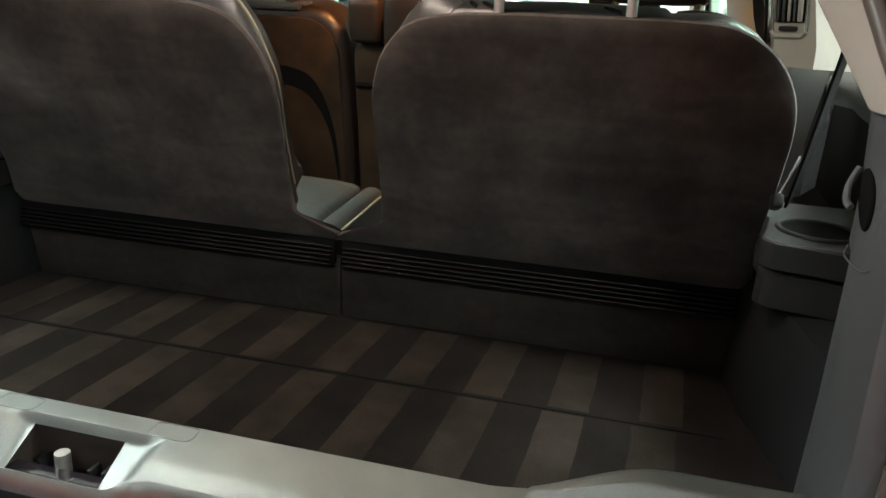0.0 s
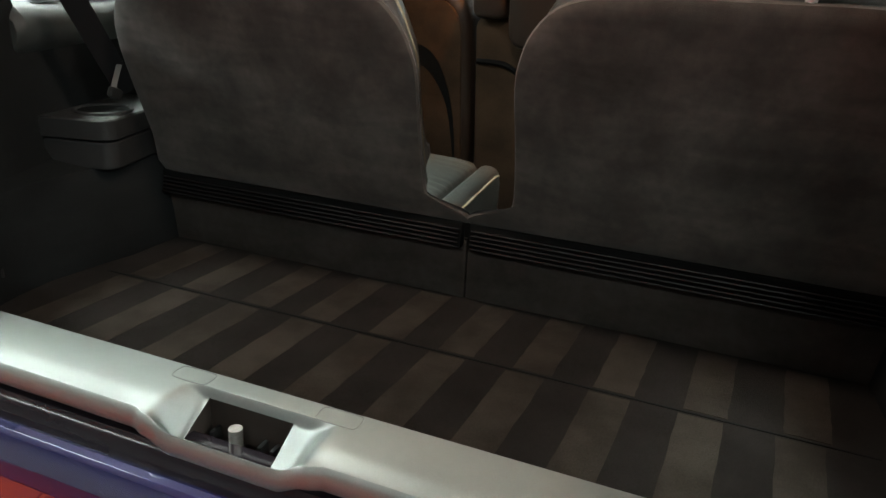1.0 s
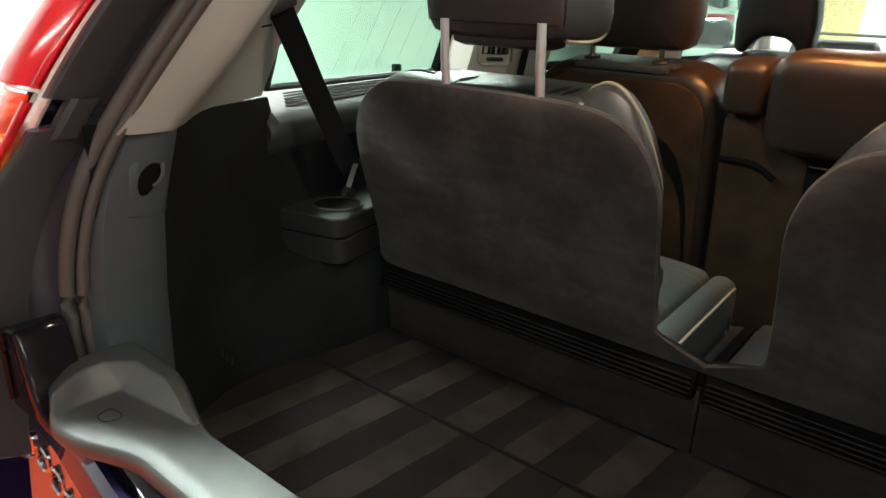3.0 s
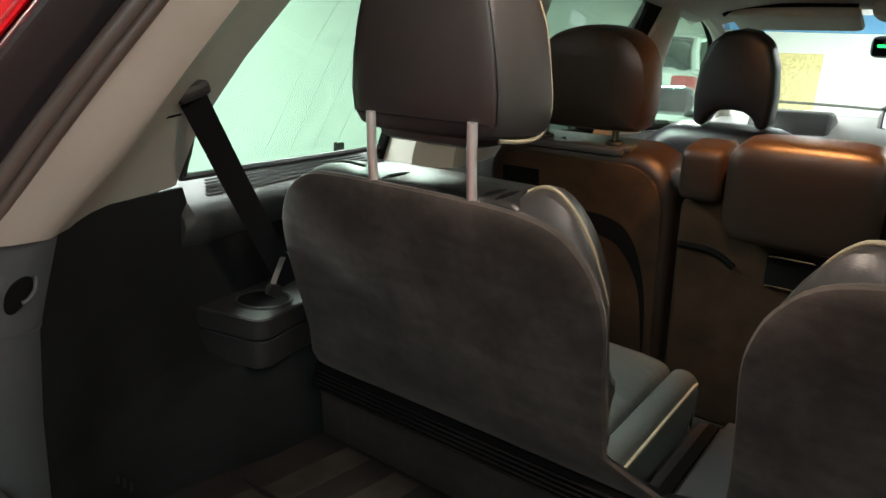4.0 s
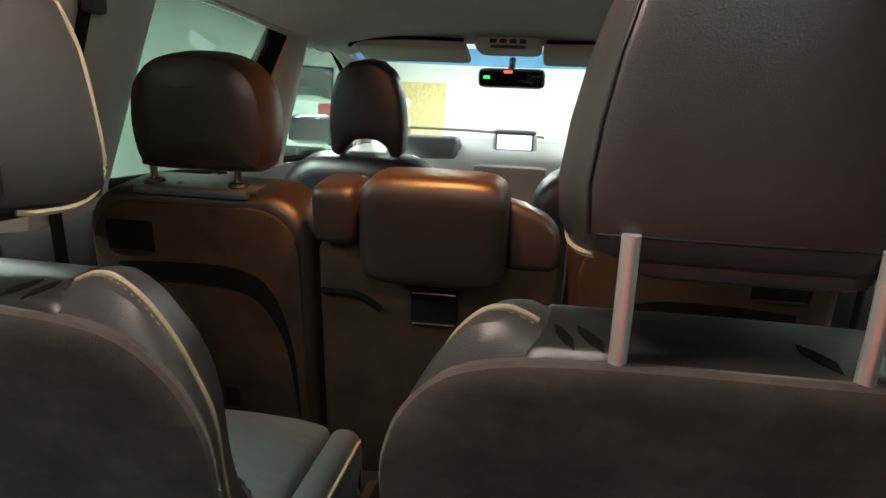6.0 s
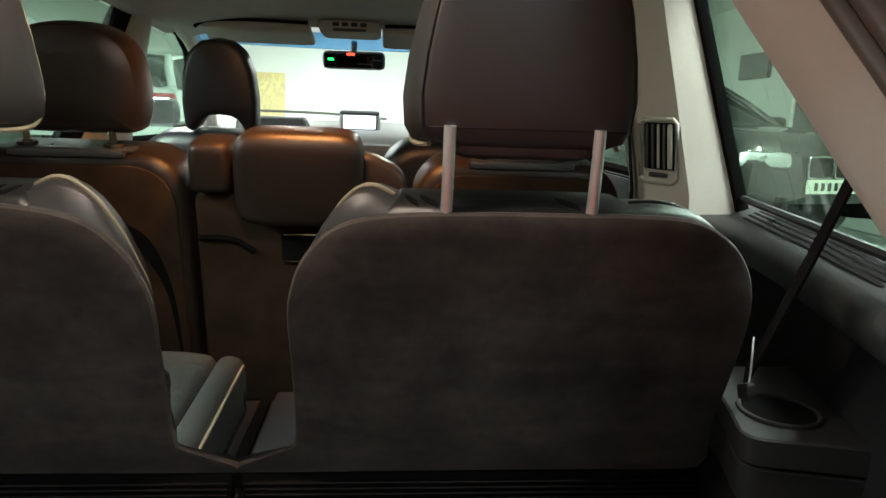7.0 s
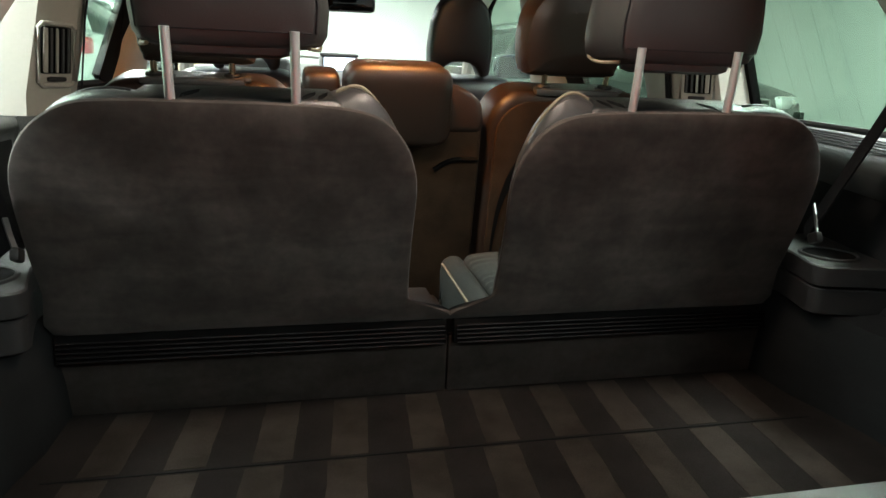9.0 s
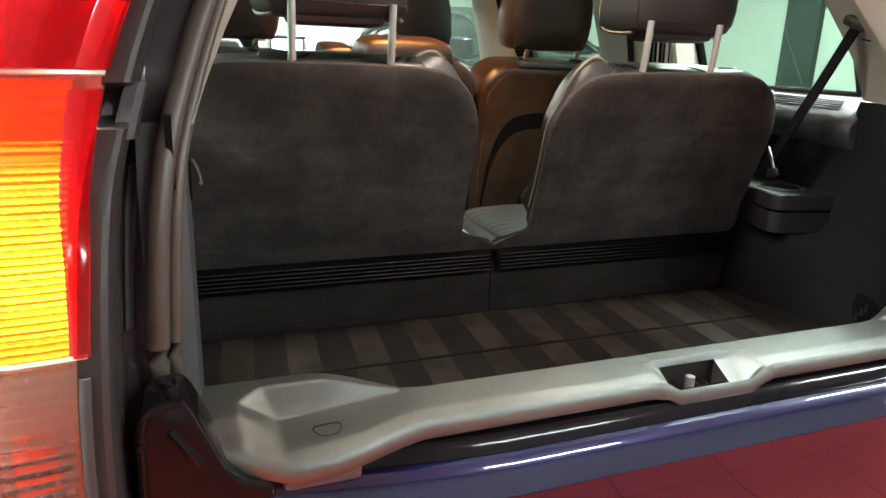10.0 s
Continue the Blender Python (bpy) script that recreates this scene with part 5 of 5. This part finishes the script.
# ---- front seats ----
def front_seat(s):
    t = thing("front_seat", "front car seat with tall black leather headrest", "car seat", "front seats")
    t.matrix_basis = FRONT_ROW
    at = (s * 0.365, 1.98, 0.60)
    part("seat_base", rbox((s * 0.365, 2.15, 0.62), (0.50, 0.50, 0.30), 0.06, 3), LEATHER_FRONT, t)
    part("backrest", leaning(prism(seat_outline(0.245, 0.60, 0.14, 7), "y", -0.05, 0.12, 0.05, 4), at), LEATHER_FRONT, t)
    prof = [(-0.102, 0.0), (-0.106, 0.08), (-0.098, 0.16), (-0.078, 0.22), (-0.04, 0.25), (0.0, 0.257), (0.04, 0.25), (0.078, 0.22), (0.098, 0.16), (0.106, 0.08), (0.102, 0.0), (0.07, -0.01), (0.058, 0.025), (0.03, 0.040), (0, 0.043), (-0.03, 0.040), (-0.058, 0.025), (-0.07, -0.01)]
    hd = prism(prof, "y", -0.045, 0.05, 0.022, 3)
    hd.transform(pose(s * 0.342, 1.90, 1.205, 8, 0, 0))
    part("headrest", hd, LEATHER_FRONT, t, "tall black headrest with a loop opening")
    return t


for s in (-1, 1):
    front_seat(s)

# ---- dashboard and mirror ----
d = thing("dashboard", "pale grey dashboard under the windscreen", "dashboard")
rows = []
for i in range(25):
    x = -0.78 + 1.56 * i / 24
    u = abs(x) / 0.78
    rows.append([(x, y - 0.10 * u ** 2 * (y > 3.3), z - 0.03 * u ** 2) for y, z in ((3.20, 0.72), (3.14, 0.95), (3.15, 1.06), (3.21, 1.125), (3.32, 1.160), (3.50, 1.180), (3.70, 1.192), (3.90, 1.205))])
part("dash_body", loft(rows, thick=0.01), DASH, d)
part("center_console", rbox((0.02, 3.125, 0.93), (0.33, 0.08, 0.36), 0.02), DASH, d)
part("screen_hood", rbox((0.020, 3.445, 1.200), (0.215, 0.09, 0.100), 0.020, 4, turn=(8, 0, 0)), DASH, d)
part("hood_visor", rbox((0.020, 3.435, 1.256), (0.205, 0.11, 0.014), 0.006, 3, turn=(4, 0, 0)), PLASTIC, d, "dark hood over the screen")
part("screen_bezel", rbox((0.020, 3.398, 1.208), (0.184, 0.006, 0.086), 0.004, 2, turn=(8, 0, 0)), PLASTIC_GREY, d)
part("screen", rbox((0.020, 3.3935, 1.208), (0.166, 0.004, 0.070), 0.002, 1, turn=(8, 0, 0)), SCREEN, d, "lit navigation screen")
for q in (-1, 1):
    v = part("vent_mouth", rbox((0.028 + q * 0.095, 3.128, 1.068), (0.100, 0.020, 0.070), 0.008, 2, turn=(-8, 0, 0)), GAP, d, "dark air vent")
    for i in range(4):
        part("vent_slat", rbox((0.028 + q * 0.095, 3.114 + 0.002 * i, 1.044 + 0.016 * i), (0.092, 0.008, 0.006), 0.002, 1), DASH, v)
    part("vent_knob", rbox((0.028 + q * 0.095, 3.110, 1.060), (0.026, 0.012, 0.012), 0.004, 1), PLASTIC_GREY, v)
part("hazard_button", rbox((0.028, 3.126, 1.088), (0.030, 0.012, 0.018), 0.003, 1), LED_RED, d, "red hazard button")
part("instrument_hood", prism([(3.20, 1.10), (3.27, 1.215), (3.34, 1.225), (3.52, 1.18)], "x", -0.58, -0.24, 0.02, 3), PLASTIC, d, "dark hood over the dials")
w = part("steering_wheel", tube([(-0.41 + 0.19 * math.cos(a), 2.92 - 0.07 * math.sin(a), 0.955 + 0.175 * math.sin(a)) for a in [2 * math.pi * k / 28 for k in range(29)]], 0.017, 8), LEATHER_FRONT, d)
part("wheel_hub", rbox((-0.41, 2.94, 0.945), (0.17, 0.05, 0.14), 0.03, 3, turn=(-22, 0, 0)), LEATHER_FRONT, w)
m = thing("rear_view_mirror", "black rear-view mirror with red and green lights", "mirror")
MIRROR_AT = pose(0.012, 2.90, 1.478, 6, 0, -6)
def hung(bm):
    bm.transform(MIRROR_AT)
    return bm
part("mirror_body", hung(rbox((0, 0.018, 0), (0.275, 0.040, 0.078), 0.024, 5)), PLASTIC, m)
part("mirror_glass", hung(rbox((0, -0.0035, -0.001), (0.252, 0.003, 0.060), 0.0014, 1)), MIRROR, m)
part("mirror_stem", cyl((0.012, 2.92, 1.49), (0.012, 2.97, 1.56), 0.014), PLASTIC, m)
part("red_light", hung(rbox((-0.010, -0.006, 0.0265), (0.034, 0.004, 0.010), 0.0015, 1)), LED_RED, m, "glowing red light")
part("green_light", hung(rbox((-0.098, -0.006, 0.004), (0.026, 0.003, 0.010), 0.001, 1)), LED_GREEN, m, "glowing green light")
oc = thing("overhead_console", "pale grey overhead console with switches", "console")
part("console_body", rbox((0.012, 2.72, 1.585), (0.245, 0.22, 0.055), 0.022, 4), HEADLINER, oc)
for i in range(4):
    part("switch", rbox((-0.042 + 0.036 * i, 2.606, 1.592), (0.026, 0.012, 0.015), 0.004, 2), PLASTIC, oc)
part("console_lens", rbox((0.012, 2.610, 1.572), (0.13, 0.008, 0.012), 0.003, 1), PLASTIC_GREY, oc)
for s in (-1, 1):
    v = thing("sun_visor", "folded-up greige sun visor with dark edge", "sun visor", "sun visors")
    part("visor_body", rbox((s * 0.355, 2.715, 1.557), (0.43, 0.20, 0.036), 0.016, 4, turn=(-11, 0, 0)), HEADLINER, v)
    part("visor_edge", tube(smooth_line([(s * 0.150, 2.612, 1.592), (s * 0.36, 2.610, 1.594), (s * 0.53, 2.612, 1.586), (s * 0.585, 2.615, 1.560)], 4), 0.007, 6), GAP, v)
rl = thing("reading_lamp", "small warm reading lamp in the car roof", "lamp")
# Bezel added as a light blocker, keeping warm light off the overhead console.
part("lamp_frame", joined(*[rbox((dx, 1.05 + dy, 1.638), (w, d_, 0.030), 0.003, 2) for dx, dy, w, d_ in ((-0.056, 0, 0.010, 0.098), (0.056, 0, 0.010, 0.098), (0, -0.046, 0.11, 0.008), (0, 0.046, 0.11, 0.008))]), PLASTIC_GREY, rl, "added lamp bezel that blocks low rays to the front")
part("lamp_lens", rbox((0, 1.05, 1.651), (0.05, 0.04, 0.006), 0.002, 1), LAMP_GLOW, rl, "glowing warm lens")
dl = thing("cargo_lamp", "small warm roof lamp over the load bay", "lamp")
part("lamp_frame", rbox((0, 0.415, 1.622), (0.18, 0.10, 0.020), 0.006, turn=(20, 0, 0)), PLASTIC_GREY, dl)
part("lamp_lens", rbox((0, 0.418, 1.610), (0.14, 0.06, 0.006), 0.002, 1, turn=(20, 0, 0)), LAMP_GLOW, dl, "glowing warm lens")

for s in (-1, 1):
    dm = thing("door_mirror", "dark blue door mirror outside the front window", "mirror", "door mirrors")
    part("mirror_shell", rbox((s * 0.985, 3.34, 1.225), (0.235, 0.10, 0.145), 0.045, 5, turn=(0, 0, -s * 8)), PAINT, dm)
    part("mirror_glass", rbox((s * 0.985, 3.288, 1.225), (0.195, 0.004, 0.108), 0.0015, 1, turn=(0, 0, -s * 8)), MIRROR, dm)
    part("mirror_foot", rbox((s * 0.860, 3.36, 1.165), (0.09, 0.06, 0.035), 0.012, 3), PLASTIC, dm)

# ---- open hatch above ----
hatch = thing("hatch", "raised upper hatch door of the car", "hatch")
rows = [[(u * 0.58, 0.30 - 1.05 * f, 1.66 + 0.42 * f + 0.06 * math.sin(math.pi * f) - 0.03 * u * u) for u in [k / 6 for k in range(-6, 7)]] for f in [i / 8 for i in range(9)]]
part("hatch_skin", loft(rows, thick=0.03), PAINT, hatch)

# ---- other things in the garage ----
def parked_car(name, label, at, turn, paint, size=1.05):
    t = thing(name, label, "car")
    t.matrix_basis = pose(*at, 0, 0, turn) @ Matrix.Scale(size, 4)
    stations = [(-2.30, 0.60, 0.62, 0.66, 0.42), (-2.27, 0.76, 0.72, 0.77, 0.32), (-2.16, 0.86, 0.80, 0.86, 0.26), (-1.85, 0.90, 0.87, 0.94, 0.23), (-1.40, 0.91, 0.91, 0.99, 0.22), (-0.95, 0.91, 0.94, 1.03, 0.22), (0.0, 0.92, 0.96, 1.00, 0.22), (1.5, 0.91, 0.97, 1.00, 0.22), (2.05, 0.88, 0.96, 1.04, 0.26), (2.26, 0.82, 0.90, 0.95, 0.34), (2.30, 0.76, 0.72, 0.74, 0.42)]
    half = [(0.92, 0.0), (1.0, 0.35), (1.0, 0.70), (0.975, 1.0)]
    rows = []
    for y, w, sh, crown, low in stations:
        side = [(w * k, low + (sh - low) * f) for k, f in half] + [(w * 0.86, sh + 0.55 * (crown - sh)), (w * 0.62, crown), (w * 0.30, crown + 0.006)]
        rows.append([(-x, y, z) for x, z in side] + [(x, y, z) for x, z in reversed(side)])
    part("body", loft(rows, caps=True), paint, t)
    rows = []
    for y, w, z in ((-1.02, 0.70, 0.99), (-0.90, 0.70, 1.06), (-0.30, 0.63, 1.38), (-0.10, 0.62, 1.43), (0.40, 0.62, 1.46), (1.0, 0.61, 1.45), (1.55, 0.59, 1.38), (2.0, 0.62, 1.12), (2.12, 0.64, 1.0)):
        f = (z - 0.95) / 0.5
        side = [(0.86, 0.94), (0.86 + (w - 0.86) * 0.5, 0.94 + (z - 0.94) * 0.5), (w, z - 0.05 * f), (w * 0.88, z - 0.005), (w * 0.5, z + 0.012)]
        rows.append([(-x, y, h) for x, h in side] + [(x, y, h) for x, h in reversed(side)])
    part("window_glass", loft(rows, caps=True), CAR_GLASS, t, "dark tinted windows")
    rows = []
    for y, w, z in ((-0.34, 0.635, 1.375), (-0.10, 0.635, 1.44), (0.40, 0.635, 1.47), (1.0, 0.625, 1.46), (1.55, 0.605, 1.39)):
        side = [(w, z - 0.06), (w + 0.004, z - 0.035), (w * 0.88, z), (w * 0.5, z + 0.014)]
        rows.append([(-x, y, h) for x, h in side] + [(x, y, h) for x, h in reversed(side)])
    part("roof", loft(rows, thick=-0.012), paint, t)
    for s in (-1, 1):
        part("windscreen_pillar", tube([(s * 0.76, -1.00, 0.99), (s * 0.70, -0.62, 1.21), (s * 0.632, -0.30, 1.375)], 0.034, 8), paint, t)
        part("door_pillar", tube([(s * 0.875, 0.28, 0.94), (s * 0.76, 0.27, 1.19), (s * 0.632, 0.25, 1.41)], 0.030, 8), paint, t)
        part("rear_pillar", tube([(s * 0.80, 2.05, 0.98), (s * 0.70, 1.85, 1.20), (s * 0.600, 1.52, 1.36)], 0.050, 8), paint, t)
        lamp = part("headlight", rbox((s * 0.60, -2.20, 0.735), (0.42, 0.16, 0.13), 0.045, 4, turn=(-14, 0, s * 16)), STEEL, t, "clear wrap-around headlight")
        for u in (0.50, 0.64):
            part("lamp_ring", cyl((s * u, -2.275 + 0.12 * (u - 0.4), 0.735), (s * u, -2.30 + 0.12 * (u - 0.4), 0.735), 0.048, 20), CHROME, lamp)
        part("lamp_strip", tube([(s * 0.42, -2.285, 0.79), (s * 0.60, -2.245, 0.80), (s * 0.80, -2.14, 0.81)], 0.010, 6), CHROME, lamp, "bright brow strip")
        gr = part("grille", rbox((s * 0.135, -2.30, 0.70), (0.24, 0.06, 0.16), 0.05, 5), INSERT, t, "dark rounded grille")
        part("grille_rim", tube(smooth_line([(s * 0.135 + 0.125 * math.cos(a) / max(abs(math.cos(a)), abs(math.sin(a))) ** 0.7, -2.325, 0.70 + 0.083 * math.sin(a) / max(abs(math.cos(a)), abs(math.sin(a))) ** 0.7) for a in [2 * math.pi * k / 24 for k in range(25)]], 2), 0.008, 6), CHROME, gr, "chrome surround")
        part("bonnet_crease", tube([(s * 0.30, -2.24, 0.80), (s * 0.42, -1.85, 0.945), (s * 0.52, -1.05, 1.022)], 0.010, 6), paint, t)
        part("air_intake", rbox((s * 0.62, -2.25, 0.45), (0.30, 0.10, 0.12), 0.03, 3), INSERT, t)
        part("tail_light", rbox((s * 0.74, 2.22, 0.84), (0.28, 0.14, 0.18), 0.03, 3), RED, t, "red tail light")
        part("door_mirror", rbox((s * 1.00, -0.72, 1.03), (0.20, 0.11, 0.14), 0.045, 4), paint, t)
        for y in (-1.42, 1.38):
            w = part("wheel", cyl((s * 0.70, y, 0.33), (s * 0.925, y, 0.33), 0.33, 28), RUBBER, t)
            part("rim", cyl((s * 0.91, y, 0.33), (s * 0.932, y, 0.33), 0.23, 20), CHROME, w)
    p = part("number_plate", rbox((0, -2.325, 0.555), (0.52, 0.012, 0.11), 0.004, 1), PLATE, t)
    for i in range(6):
        part("plate_bar", rbox((-0.17 + 0.068 * i, -2.333, 0.555), (0.035, 0.003, 0.06), 0.001, 1), PLASTIC, p)
    return t


parked_car("white_car", "white car parked beyond with red tail light", (-3.72, 11.92, 0.34), 180, WHITE_CAR, 1.18)
parked_car("dark_car", "dark graphite car parked facing the tailgate side", (3.115, 7.36, 0.22), 15, DARK_CAR)
solid("parking_platform", rbox((3.115, 7.40, 0.115), (2.3, 5.2, 0.22), 0.02, 2, turn=(0, 0, 15)), SAGE, "low raised floor slab under the parked car", "platform", "structure")
solid("parking_platform", rbox((-3.72, 11.95, 0.165), (2.6, 5.8, 0.35), 0.02, 2), SAGE, "low raised floor slab under the white car", "platform", "structure")
solid("chipboard_sheet", rbox((-2.91, 15.09, 1.04), (1.59, 0.03, 2.06), 0.004, 1, turn=(-4, 0, 0)), OSB, "yellow chipboard sheet leaning on the white wall", "board")
solid("steel_door", rbox((6.165, 5.60, 1.3), (0.08, 0.47, 2.6), 0.01), DOOR, "tall dark green steel door in the pale wall", "door", "structure")

dd = solid("door_1", rbox((6.18, 9.28, 1.22), (0.05, 0.62, 2.44), 0.008), DOOR, "dark door in a pale frame behind the parked car", "door", "structure")
for y in (8.93, 9.63):
    part("door_frame", rbox((6.175, y, 1.25), (0.07, 0.08, 2.50), 0.008, 1), WHITE, dd)
part("door_frame", rbox((6.175, 9.28, 2.53), (0.07, 0.78, 0.08), 0.008, 1), WHITE, dd)
wb = thing("wall_screen", "dark glossy flat screen hung on the pale wall", "screen")
part("screen_case", rbox((6.175, 10.90, 2.25), (0.05, 0.95, 0.42), 0.012, 2), PLASTIC, wb)
part("screen_glass", rbox((6.147, 10.90, 2.25), (0.006, 0.89, 0.37), 0.002, 1), CAR_GLASS, wb, "black glass")

# ---- floor tiles ----
me = None
for i in range(-10, 9):
    for j in range(-11, 3):
        if me is None:
            bm = prism([(-0.1985, -0.1985), (0.1985, -0.1985), (0.1985, 0.1985), (-0.1985, 0.1985)], "z", 0, 0.012, 0.002, 1)
            me = mesh_of("floor_tile", finish(bm), TILE)
        ob = new("floor_tile", me)
        ob.parent = ground
        ob.location = (0.4 * i, 0.4 * j, -0.010)
